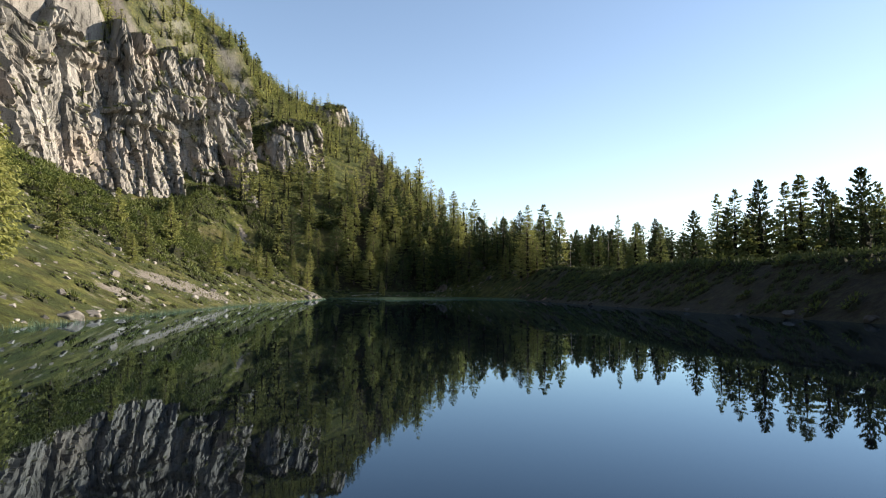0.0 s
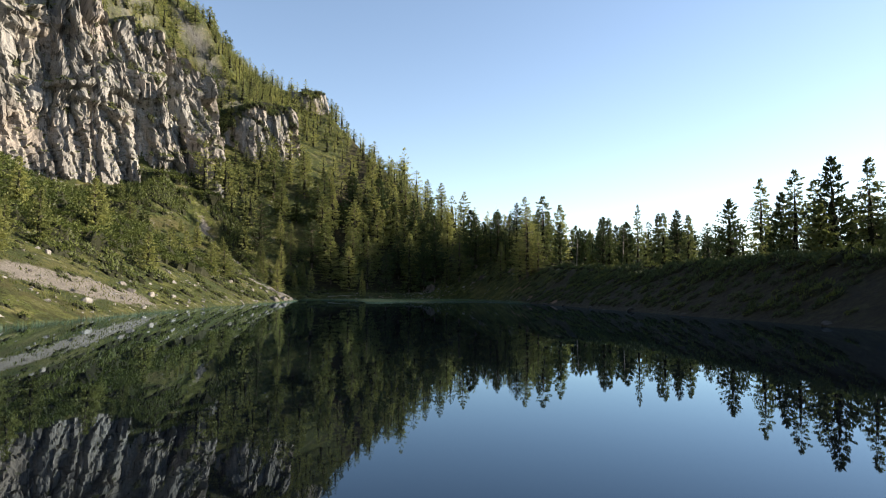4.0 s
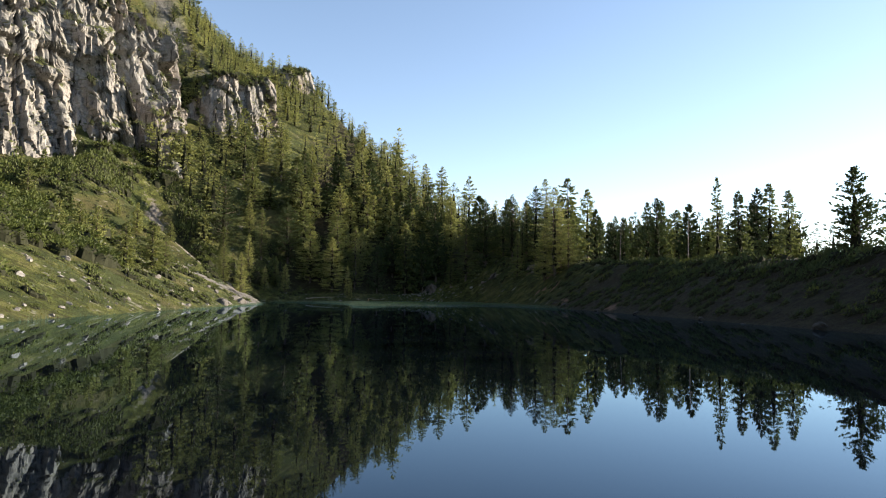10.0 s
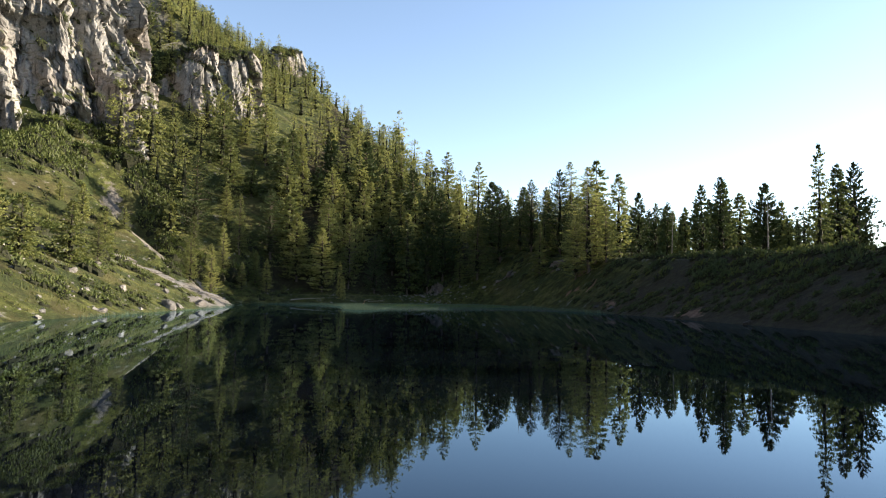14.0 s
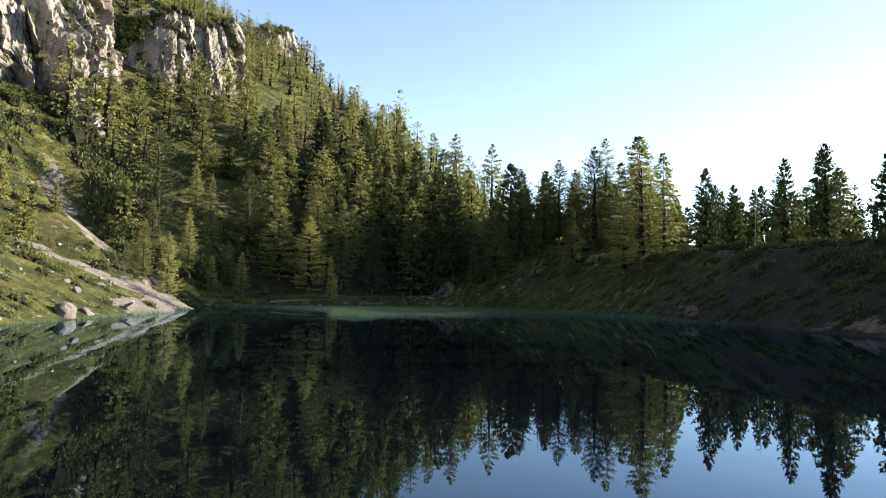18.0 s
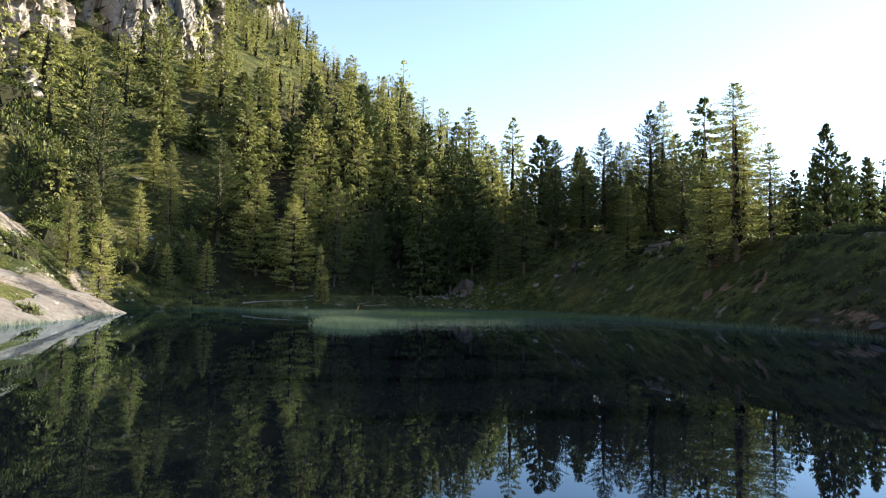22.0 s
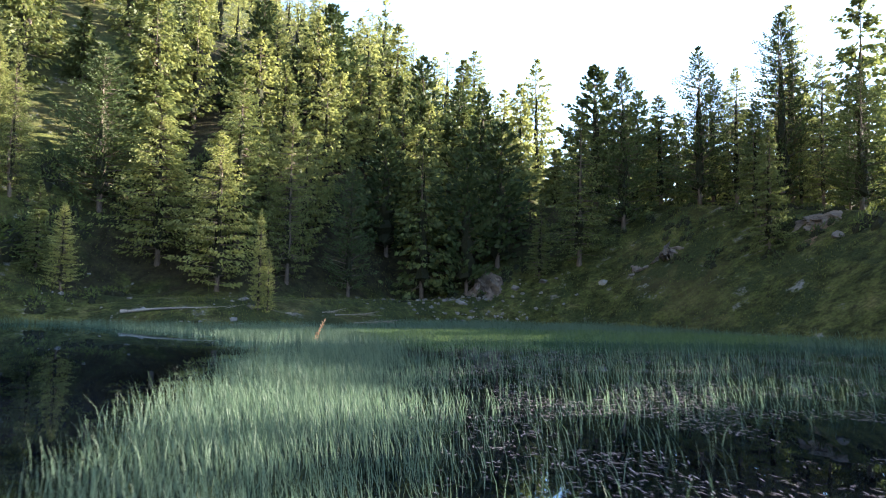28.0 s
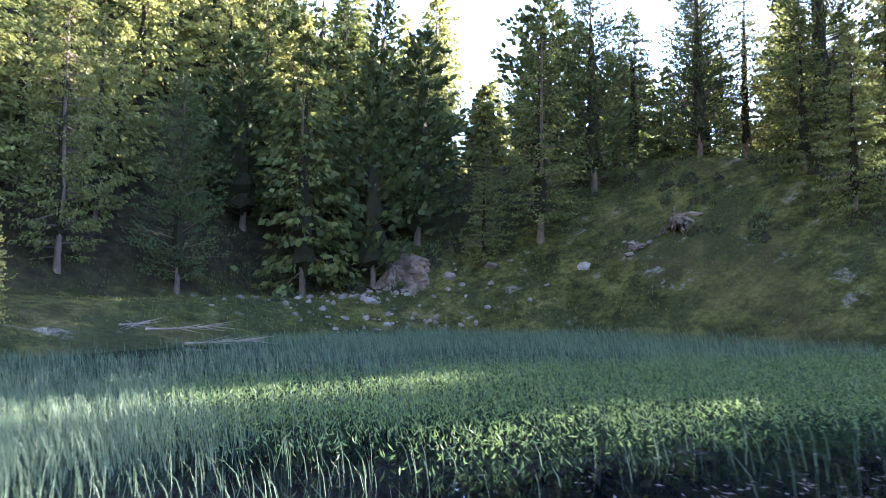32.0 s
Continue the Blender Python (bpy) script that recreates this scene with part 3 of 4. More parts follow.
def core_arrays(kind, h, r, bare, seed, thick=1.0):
    """The dense heart of a crown: a ragged opaque cone, coloured near black as the shade between the sprays."""
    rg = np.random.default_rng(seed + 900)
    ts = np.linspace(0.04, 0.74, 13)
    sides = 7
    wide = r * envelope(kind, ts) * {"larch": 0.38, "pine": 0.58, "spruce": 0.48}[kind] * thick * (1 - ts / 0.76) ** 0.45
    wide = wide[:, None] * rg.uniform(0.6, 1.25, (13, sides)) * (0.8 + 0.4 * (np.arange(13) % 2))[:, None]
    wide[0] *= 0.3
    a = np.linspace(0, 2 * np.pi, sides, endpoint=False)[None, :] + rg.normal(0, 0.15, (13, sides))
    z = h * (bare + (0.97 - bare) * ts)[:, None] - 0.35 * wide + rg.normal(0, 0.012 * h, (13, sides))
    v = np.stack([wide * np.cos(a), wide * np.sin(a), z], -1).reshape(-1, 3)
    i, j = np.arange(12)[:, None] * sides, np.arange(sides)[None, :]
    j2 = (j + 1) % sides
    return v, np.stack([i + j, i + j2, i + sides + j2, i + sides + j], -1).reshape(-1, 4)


def crown_arrays(kind, h, r, branches, per, size, seed, bare=0.12, slim=1.0, thick=0.6):
    """Tiers of boughs hung with sprays of needles round a dense heart."""
    rng = np.random.default_rng(seed)
    t = np.sort(rng.uniform(0, 1, branches) ** 0.86)
    tiers = h * {"spruce": 1.25, "larch": 0.95, "pine": 1.0}[kind]
    t = np.clip((np.round(t * tiers) + rng.normal(0, 0.3, branches)) / tiers, 0, 1)
    az = np.arange(branches) * 2.4 + rng.normal(0, 0.5, branches)
    lumps = 1 + 0.16 * np.sin(t * rng.uniform(20, 30) + 2 * az) + 0.16 * np.sin(np.round(t * tiers) * 2.3 + 3 * az)
    reach = r * envelope(kind, t) * lumps * rng.uniform(0.62, 1.22, branches)
    z0 = h * (bare + (0.97 - bare) * t)
    droop = {"spruce": -0.34, "larch": -0.16, "pine": 0.15}[kind]
    slope = droop + rng.normal(0, 0.10, branches) + 0.6 * step(0.7, 1.0, t)
    s = np.repeat(np.arange(branches), per)
    k = rng.uniform(0.15, 1.0, len(s)) ** 0.7
    rad = reach[s] * k
    c, sn = np.cos(az[s]), np.sin(az[s])
    fan = rng.normal(0, 0.20, len(s)) * rad * (1.25 - 0.7 * k)
    p = np.stack([c * rad - sn * fan, sn * rad + c * fan, z0[s] + slope[s] * rad + 0.22 * rad * k], 1) + rng.normal(0, 0.05, (len(s), 3)) * size
    p[:, 2] += rng.normal(0, 0.004 * h, len(s)) * (1 - 0.6 * t[s])
    d = np.stack([c, sn, slope[s]], 1) * 0.9 + rng.normal(0, 0.38, (len(s), 3))
    d[:, 2] += {"spruce": -0.45, "larch": -0.6, "pine": 0.5}[kind]
    l = size * rng.uniform(0.55, 1.3, len(s)) * (1.1 - 0.5 * t[s] ** 2)
    w = l * {"spruce": 0.26, "larch": 0.23, "pine": 0.27}[kind] * slim
    top = 22
    tp = np.zeros((top, 3))
    tp[:, 2] = h * rng.uniform(0.88, 0.985, top)
    td = rng.normal(0, 0.2, (top, 3)) + [0, 0, 1.0]
    p, d = np.vstack([p, tp]), np.vstack([d, td])
    l, w = np.append(l, np.full(top, size * 0.55)), np.append(w, np.full(top, size * 0.08))
    v, f = sprays(p, d, l, w, rng)
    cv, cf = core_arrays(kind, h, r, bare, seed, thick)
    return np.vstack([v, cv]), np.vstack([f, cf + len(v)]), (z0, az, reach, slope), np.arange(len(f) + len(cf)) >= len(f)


def trunk_arrays(h, r, limbs=None, sides=7, seed=0):
    rng = np.random.default_rng(seed)
    ts = np.array([-0.04, 0.0, 0.03, 0.25, 0.55, 0.8, 0.99])
    rs = r * np.array([1.7, 1.35, 1.05, 0.8, 0.5, 0.22, 0.02])
    a = np.linspace(0, 2 * np.pi, sides, endpoint=False)
    sway = np.cumsum(rng.normal(0, 0.012 * h, (len(ts), 2)), 0) * 0.5 * (ts[:, None] > 0.1)
    v = np.stack([rs[:, None] * np.cos(a) + sway[:, :1], rs[:, None] * np.sin(a) + sway[:, 1:], np.repeat(ts[:, None] * h, sides, 1)], -1).reshape(-1, 3)
    i = np.arange(len(ts) - 1)[:, None] * sides
    j = np.arange(sides)[None, :]
    j2 = (j + 1) % sides
    f = np.stack([i + j, i + j2, i + sides + j2, i + sides + j], -1).reshape(-1, 4)
    if limbs is not None:
        z0, az, reach, slope = (q[::2] for q in limbs)
        n = len(z0)
        c, s = np.cos(az), np.sin(az)
        q = []
        for ang in (0, 2.1, 4.2):
            off = np.stack([-s * np.cos(ang), c * np.cos(ang), np.full(n, np.sin(ang))], 1) * (0.02 + 0.012 * reach)[:, None]
            q.append(np.stack([np.zeros(n), np.zeros(n), z0], 1) + off)
        tip = np.stack([c * reach * 0.85, s * reach * 0.85, z0 + slope * reach * 0.85 + 0.1 * reach], 1)
        lv = np.stack([q[0], q[1], q[2], tip, tip, tip], 1)
        lv[:, 4:] += 0.006
        k = len(v) + np.arange(n)[:, None] * 6
        lf = np.concatenate([k + np.array(o) for o in ((0, 1, 4, 3), (1, 2, 5, 4), (2, 0, 3, 5))])
        v, f = np.vstack([v, lv.reshape(-1, 3)]), np.vstack([f, lf])
    return v, f


rng = random.Random(4)
TREE_KIND = {
    "larch": (LARCH, "larch tree", [(14, 2.6), (17, 3.0), (11, 2.1), (15, 2.3)], 190, 16, 0.42),
    "pine": (PINE, "stone pine", [(13, 2.5), (15, 2.8), (10, 2.0)], 190, 15, 0.44),
    "spruce": (SPRUCE, "spruce tree", [(14, 2.6), (17, 3.0), (11, 2.1), (8, 1.6)], 190, 16, 0.42),
}
PATTERN = {}
for kind, (mat, cat, sizes, nb, per, size) in TREE_KIND.items():
    for n, (h, r) in enumerate(sizes):
        for level, (more, fine) in enumerate(((1.0, 1.0), (1.9, 0.46))):
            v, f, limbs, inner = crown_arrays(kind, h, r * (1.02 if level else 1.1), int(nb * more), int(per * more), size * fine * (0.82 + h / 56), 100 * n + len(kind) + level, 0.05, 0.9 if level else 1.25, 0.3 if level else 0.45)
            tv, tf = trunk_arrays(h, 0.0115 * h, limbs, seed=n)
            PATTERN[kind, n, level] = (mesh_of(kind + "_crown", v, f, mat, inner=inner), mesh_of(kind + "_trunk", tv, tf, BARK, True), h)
TREE_LABEL = {"larch": "light green airy larch growing on the bank", "pine": "dark dense stone pine with bluish needles", "spruce": "slender green spruce with drooping branches"}


def gully(x, y):
    """Metres from the line of the scree gully."""
    u = min(max(((x + 64) * 18 + (y - 209) * -21) / 765, 0), 1)
    return math.hypot(x + 64 - 18 * u, y - 209 + 21 * u)


def plant(kind, n, x, y, tall, turn=0.0, label="", group="lakeside trees", wide=1.0, lean=0.0):
    sizes = TREE_KIND[kind][2]
    if not 0.7 < tall / sizes[n][0] < 1.35:
        n = min(range(len(sizes)), key=lambda k: abs(sizes[k][0] - tall))
    near = -50 < x < 30 and 150 < y < (224 if x > 8 else 219)
    crown, trunk, h = PATTERN[kind, n, 1 if near else 0]
    s = tall / h
    tree = new(kind + "_tree")
    tree.matrix_basis = pose(x, y, height(x, y) - 0.1, lean, 0, turn) @ Matrix.Diagonal((s * wide, s * wide, s, 1))
    child("trunk", trunk, tree)
    child("crown", crown, tree)
    return tagged(tree, label or TREE_LABEL[kind], TREE_KIND[kind][1], group)


# trees that stand out: kind, pattern, x, y, height of the top, width
STANDING = (
    ("larch", 1, 23.6, 186, 24.0, 1.35), ("larch", 0, 25.9, 184.0, 17.5, 1.2), ("larch", 0, 22.0, 188.2, 16.0, 1.3), ("larch", 3, 25.2, 187.6, 19.5, 1.3), ("pine", 1, 38.1, 169.7, 19.5, 0.8), ("spruce", 1, 40.5, 174, 19.8, 0.8), ("pine", 1, 40.9, 182.3, 20.6, 0.8), ("pine", 0, 31.1, 183.4, 19.2, 0.8),
    ("spruce", 1, 38.9, 148.1, 19.5, 0.55), ("spruce", 1, 45.2, 154.6, 18.6, 0.8), ("pine", 1, 51, 160, 20, 0.9), ("spruce", 0, 47.2, 144.5, 17.2, 0.9), ("pine", 1, 51.7, 137.3, 19.1, 1.15), ("spruce", 1, 53.6, 130, 21.7, 0.8),
    ("spruce", 1, 49.3, 112.3, 19.8, 0.9), ("spruce", 1, 53, 114, 18.6, 1.1), ("pine", 1, 19.6, 216.5, 27.0, 1.0), ("larch", 3, 23.0, 216.0, 25.0, 1.2), ("larch", 1, 26.0, 208, 23.4, 0.8), 
    ("pine", 1, 25.5, 203, 20.5, 1.3), ("pine", 0, 27.2, 206.5, 18.6, 1.0), ("pine", 1, 20.9, 234.7, 28.4, 1.0), ("larch", 1, 11.6, 249, 37.2, 0.9), ("larch", 1, 4.0, 259, 41.8, 1.0), ("larch", 1, -0.9, 274, 45.6, 0.9),
    ("larch", 3, -8.4, 248, 40.8, 1.2), ("larch", 1, -14.6, 277, 53.7, 0.9), ("larch", 1, -21.3, 266, 54.5, 0.9), ("spruce", 3, -46.6, 205.7, 0, 1.0), ("larch", 2, -42.7, 192.7, 12.3, 0.8), ("larch", 2, -38.9, 191.4, 10.4, 0.8), ("larch", 2, -41.0, 205.8, 15.5, 0.7), ("larch", 3, -39.8, 212.6, 22.2, 0.9), ("spruce", 2, 19.1, 204.6, 16.6, 0.8),
    ("pine", 1, 50, 105, 20, 1), ("spruce", 1, 51.5, 100, 19, 1), ("pine", 1, 56, 98, 19.3, 1), ("pine", 0, 58, 92, 19.5, 1), ("spruce", 1, 60, 86, 20, 1), ("pine", 0, 57, 80, 17, 1), ("larch", 2, -44, 195, 0, 0.8), ("larch", 2, -37, 204.5, 0, 0.9), ("larch", 2, -33, 207, 0, 0.9), ("spruce", 3, -35.5, 208.5, 0, 0.9), ("larch", 2, -19.0, 206.2, 8.6, 0.5), ("larch", 2, -18.3, 206.0, 5.6, 0.6))
for kind, n, x, y, top, wide in STANDING:
    plant(kind, n, x, y, top - height(x, y) if top else 5.5 + 0.12 * ((x * 7) % 20), 37 * x, wide=wide)


def snag(x, y, tall, seed):
    """A dead standing trunk with bare stubs."""
    rg = np.random.default_rng(seed)
    k = 40
    limbs = (rg.uniform(0.25, 0.97, k) * tall, rg.uniform(0, 6.28, k), rg.uniform(0.2, 0.9, k), rg.normal(-0.2, 0.2, k))
    tree = new("dead_tree", mesh_of("dead_tree", *trunk_arrays(tall, 0.012 * tall, limbs, seed=seed), DEAD, True))
    tree.matrix_basis = pose(x, y, height(x, y) - 0.1, 0, 2, 0)
    return tagged(tree, "bare grey dead trunk among living conifers", "dead tree")


# a row of pines added on the terrace to keep the sun off the sedge
for k in range(9):
    x, y = 40.0 + 4.0 * (k % 3) + rng.uniform(-0.8, 0.8), 193.0 + 1.9 * k
    plant(*(("pine", 1), ("spruce", 1), ("pine", 0))[k % 3], x, y, rng.uniform(18.5, 21) - height(x, y), rng.uniform(0, 360), group="trees on the terrace", wide=0.75)
# tall trees on the brow of the right bank
for k in range(8):
    x, y = 24.0 + 4.2 * (k % 4) + rng.uniform(-1.2, 1.2), 211.0 + 11.0 * (k // 4) + 3.0 * (k % 2)
    plant(*(("pine", 1), ("larch", 1), ("spruce", 1), ("larch", 3))[k % 4], x, y, rng.uniform(25.5, 31) - height(x, y), rng.uniform(0, 360), wide=rng.uniform(0.9, 1.15))
snag(22.2, 250.6, 33.4 - height(22.2, 250.6), 3)
snag(39.6, 160, 9, 4)
snag(33.5, 176, 8, 5)
CELLS = collections.defaultdict(list)
for spot in STANDING:
    CELLS[int(spot[2] // 6), int(spot[3] // 6)].append((spot[2], spot[3]))


def free(x, y, gap):
    """Whether no tree stands within a gap of up to six metres; if so, the spot is taken."""
    i, j = int(x // 6), int(y // 6)
    for a in (i - 1, i, i + 1):
        for b in (j - 1, j, j + 1):
            for u, v in CELLS.get((a, b), ()):
                if (u - x) ** 2 + (v - y) ** 2 < gap * gap:
                    return False
    CELLS[i, j].append((x, y))
    return True


WOOD_V, WOOD_F, WOOD_T, WOOD_I, WOOD_N = [], [], [], [], 0
SMALL = {}
for kind, (mat, cat, sizes, nb, per, size) in TREE_KIND.items():
    for n, (h, r) in enumerate(sizes):
        v, f, limbs, inner = crown_arrays(kind, h, r * 1.22, 98, 9, size * 1.25, 50 + n, 0.03, 1.0, 0.6)
        tv, tf = trunk_arrays(h, 0.014 * h, None, 4)
        SMALL[kind, n] = (np.vstack([v, tv]), np.vstack([f, tf + len(v)]), h, np.append(inner, np.ones(len(tf), bool)))


def wood(kind, n, x, y, tall, base=None):
    """Add a tree to the far woods."""
    global WOOD_N
    v, f, h, inner = SMALL[kind, n]
    a, s, w = rng.uniform(0, 6.28), tall / h, rng.uniform(0.8, 1.4)
    c, sn = math.cos(a) * s * w, math.sin(a) * s * w
    WOOD_V.append(np.stack([v[:, 0] * c - v[:, 1] * sn + x, v[:, 0] * sn + v[:, 1] * c + y, v[:, 2] * s + (height(x, y) - 0.2 if base is None else base)], 1))
    WOOD_F.append(f + WOOD_N)
    WOOD_I.append(inner)
    WOOD_T.append(np.full(len(v), {"larch": 0.72, "spruce": 0.42, "pine": 0.14}[kind] + rng.uniform(-0.18, 0.18), np.float32))
    WOOD_N += len(v)


def set_tone(ob, tones):
    layer = ob.data.attributes.new("tone", "FLOAT", "POINT")
    layer.data.foreach_set("value", np.clip(np.concatenate(tones), 0, 1))


def pick():
    kind = rng.choice(["larch", "larch", "larch", "spruce", "spruce", "pine"])
    return kind, rng.randrange(len(TREE_KIND[kind][2]))


count = 0
# the forest at the head of the lake, thinning upwards
for k in range(5200):
    x, y = rng.uniform(-78, 36), rng.uniform(206, 345)
    d = shore(x, y)
    if d < 5 or gully(x, y) < 4 or (x > 10 and y < 223 and d < 9) or (x < -8 and d < 8) or (x < -36 and y < 255 and rng.random() < 0.76) or (x < -26 and rng.random() < 0.3) or (x > 6 and rng.random() < 0.8) or (x < -55 and rng.random() < 0.5) or (y < 216 and x < -52) or (abs(x - float(high_x(y)) - 3) < 7 and y < 284):
        continue
    if y > float(np.interp(x, [-140, -54, -25, 0, 30, 60], [350, 345, 300, 268, 262, 255])) + 6 or not free(x, y, 3.5 if x > -24 else 4.6):
        continue
    kind, n = pick() if x < -14 or y > 226 else rng.choice((("spruce", 0), ("spruce", 1), ("spruce", 2), ("pine", 0), ("pine", 1), ("larch", 3)))
    tall = rng.choice((rng.uniform(6, 11), rng.uniform(11, 17), rng.uniform(11, 17))) * (0.9 if x > -9 and y > 226 else 1 if y < 245 else 1.0 if x > -14 else 0.85 if y < 265 else 0.66)
    if y < 244 and x > -50 and count < 300:
        count += 1
        plant(kind, n, x, y, tall, rng.uniform(0, 360), wide=rng.uniform(0.8, 1.35), lean=rng.uniform(-2, 2))
    else:
        wood(kind, n, x, y, tall)
# the terrace on the right
start = len(WOOD_V)
terrace = 0
for k in range(1150):
    x, y = rng.uniform(34, 95), rng.uniform(50, 250)
    if (y < 130 and x < 46) or (128 < y < 235 and rng.random() < 0.86) or not free(x, y, 3.8):
        continue
    kind, n = rng.choice((("pine", 0), ("pine", 1), ("pine", 2), ("spruce", 0), ("spruce", 1), ("larch", 3)))
    tall = rng.uniform(4, 13) if x < 58 else rng.uniform(7, 13)
    if x < 56 and y > 80 and terrace < 100:
        terrace += 1
        plant(kind, n, x, y, tall, rng.uniform(0, 360), group="trees on the terrace", wide=rng.uniform(0.8, 1.1))
    else:
        wood(kind, n, x, y, tall)
terrace_woods = new("terrace_woods", mesh_of("terrace_woods", np.vstack(WOOD_V[start:]), np.vstack(WOOD_F[start:]) - WOOD_F[start].min(), PINE, inner=np.concatenate(WOOD_I[start:])))
tagged(terrace_woods, "dark pine wood standing back on the terrace", "forest", kind="stuff")
del WOOD_V[start:], WOOD_F[start:], WOOD_T[start:], WOOD_I[start:]
WOOD_N = sum(len(v) for v in WOOD_V)
# scattered trees above the cliff and on the ridge
for k in range(2600):
    x, y = rng.uniform(-160, -50), rng.uniform(150, 345)
    if float(low_x(y)) - x < 14 and y < 215 or y < 275 and 0 < float(high_x(y)) - x < 11 or float(high_x(y)) - x > 55 or not free(x, y, 3.6):
        continue
    kind, n = pick()
    wood(kind, n, x, y, rng.uniform(5, 10))
# trees on the steep turf above the upper wall
for k in range(1500):
    y = rng.uniform(188, 300)
    x = float(high_x(y)) - rng.uniform(9, 46)
    if free(x, y, 2.5):
        kind, n = pick()
        wood(kind, n, x, y, rng.uniform(3.5, 8.5))
# small trees rooted on the ledges
for x, y, z in LEDGES[::8]:
    kind, n = pick()
    wood(kind, n, x - 0.6, y, rng.uniform(1.8, 5.0), z - 0.4)
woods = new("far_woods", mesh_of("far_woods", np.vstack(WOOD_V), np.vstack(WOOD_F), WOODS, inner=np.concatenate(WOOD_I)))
set_tone(woods, WOOD_T)
tagged(woods, "mixed conifer forest covering the mountain slopes", "forest", kind="stuff")

# ---- dwarf pines on the left slope ----


def shrub_arrays(r, h, n, size, seed, parts=7, sides=7):
    """A low cushion of upturned twigs in several lobes, dense at heart."""
    rg = np.random.default_rng(seed)
    lobes = rg.uniform(-0.42, 0.42, (parts, 2)) * r
    high = rg.uniform(0.65, 1.1, parts)
    which = rg.integers(0, parts, n)
    a, q = rg.uniform(0, 2 * np.pi, n), np.sqrt(rg.uniform(0, 1, n))
    x, y = lobes[which, 0] + 0.45 * r * q * np.cos(a), lobes[which, 1] + 0.45 * r * q * np.sin(a)
    z = h * (0.15 + 0.7 * np.sqrt(np.clip(1 - q * q, 0, 1))) * rg.uniform(0.75, 1.0, n) * high[which]
    d = np.stack([np.cos(a) * q, np.sin(a) * q, np.full(n, 0.8)], 1) + rg.normal(0, 0.45, (n, 3))
    l = size * rg.uniform(0.7, 1.5, n)
    v, f = sprays(np.stack([x, y, z], 1), d, l, l * 0.17, rg)
    vs, fs, count = [v], [f], len(v)
    b = np.arange(sides) * 2 * np.pi / sides
    for k in range(parts):
        ring = [np.stack([lobes[k, 0] + 0.36 * r * s * np.cos(b), lobes[k, 1] + 0.36 * r * s * np.sin(b), np.full(sides, u * h * high[k])], 1) + rg.normal(0, 0.04 * r, (sides, 3)) for s, u in ((1.0, -0.1), (0.78, 0.34), (0.08, 0.6))]
        vs.append(np.vstack(ring))
        i, j = np.arange(2)[:, None] * sides, np.arange(sides)[None, :]
        fs.append(np.stack([i + j, i + (j + 1) % sides, i + sides + (j + 1) % sides, i + sides + j], -1).reshape(-1, 4) + count)
        count += 3 * sides
    return np.vstack(vs), np.vstack(fs), np.arange(sum(len(q) for q in fs)) >= len(f)


def fall(x, y):
    """The slope of the ground towards x and y."""
    gx, gy = (height(x + 1, y) - height(x - 1, y)) / 2, (height(x, y + 1) - height(x, y - 1)) / 2
    return min(max(gx, -0.9), 0.9), min(max(gy, -0.9), 0.9)


def spit(x, y):
    """Metres from the bare rib of the spit."""
    u = min(max(((x + 33.4) * -9.6 + (y - 181) * -17) / 381.2, 0), 1)
    return math.hypot(x + 33.4 + 9.6 * u, y - 181 + 17 * u)


SHRUBS = [mesh_of("dwarf_pine", v, f, SHRUB, inner=inner) for v, f, inner in (shrub_arrays(r, h * 1.25, 600, 0.26, s) for r, h, s in ((1.9, 1.6, 1), (2.4, 1.9, 2), (1.5, 1.3, 3)))]
SCRUB = [shrub_arrays(1.1, 0.75, 60, 0.26, s, 4, 5) for s in (11, 12, 13, 14)]
count = 0
for k in range(6000):
    x, y = rng.uniform(-78, -31), rng.uniform(50, 222)
    q = float(vnoise(np.array([x * 0.085]), np.array([y * 0.07]), 0, 21)[0])
    d = shore(x, y)
    if d < 6 or spit(x, y) < 7 or gully(x, y) < 4.5 or q < 0.12 or count >= 290 or not free(x, y, 2.3):
        continue
    count += 1
    ob = new("dwarf_pine", SHRUBS[rng.randrange(3)])
    s = rng.uniform(0.9, 1.7)
    gx, gy = fall(x, y)
    ob.matrix_basis = pose(x, y, height(x, y) - 0.15) @ Matrix(((1, 0, 0, 0), (0, 1, 0, 0), (gx, gy, 1, 0), (0, 0, 0, 1))) @ pose(0, 0, 0, 0, 0, rng.uniform(0, 360)) @ Matrix.Diagonal((s, s, s * 0.85, 1))
    tagged(ob, "dense dark green dwarf pine on the mossy slope", "shrub", "dwarf pines on the slope")


def scrub_at(store, x, y, z, s, tall=1.0):
    """Add one cushion of scrub to a sheet of it."""
    v, f, inner = SCRUB[rng.randrange(4)]
    t = rng.uniform(0, 6.28)
    gx, gy = fall(x, y)
    u, w = (v[:, 0] * math.cos(t) - v[:, 1] * math.sin(t)) * s, (v[:, 0] * math.sin(t) + v[:, 1] * math.cos(t)) * s
    store[0].append(np.stack([u + x, w + y, v[:, 2] * s * tall + z + gx * u + gy * w], 1))
    store[1].append(f + sum(store[3]))
    store[2].append(inner)
    store[3][0] += len(v)


def scrub_sheet(name, store, mat, label):
    return tagged(new(name, mesh_of(name, np.vstack(store[0]), np.vstack(store[1]), mat, inner=np.concatenate(store[2]))), label, "scrub", kind="stuff")


def patch(x, y, scale, seed):
    return float(vnoise(np.array([x * scale]), np.array([y * scale]), 0, seed)[0])


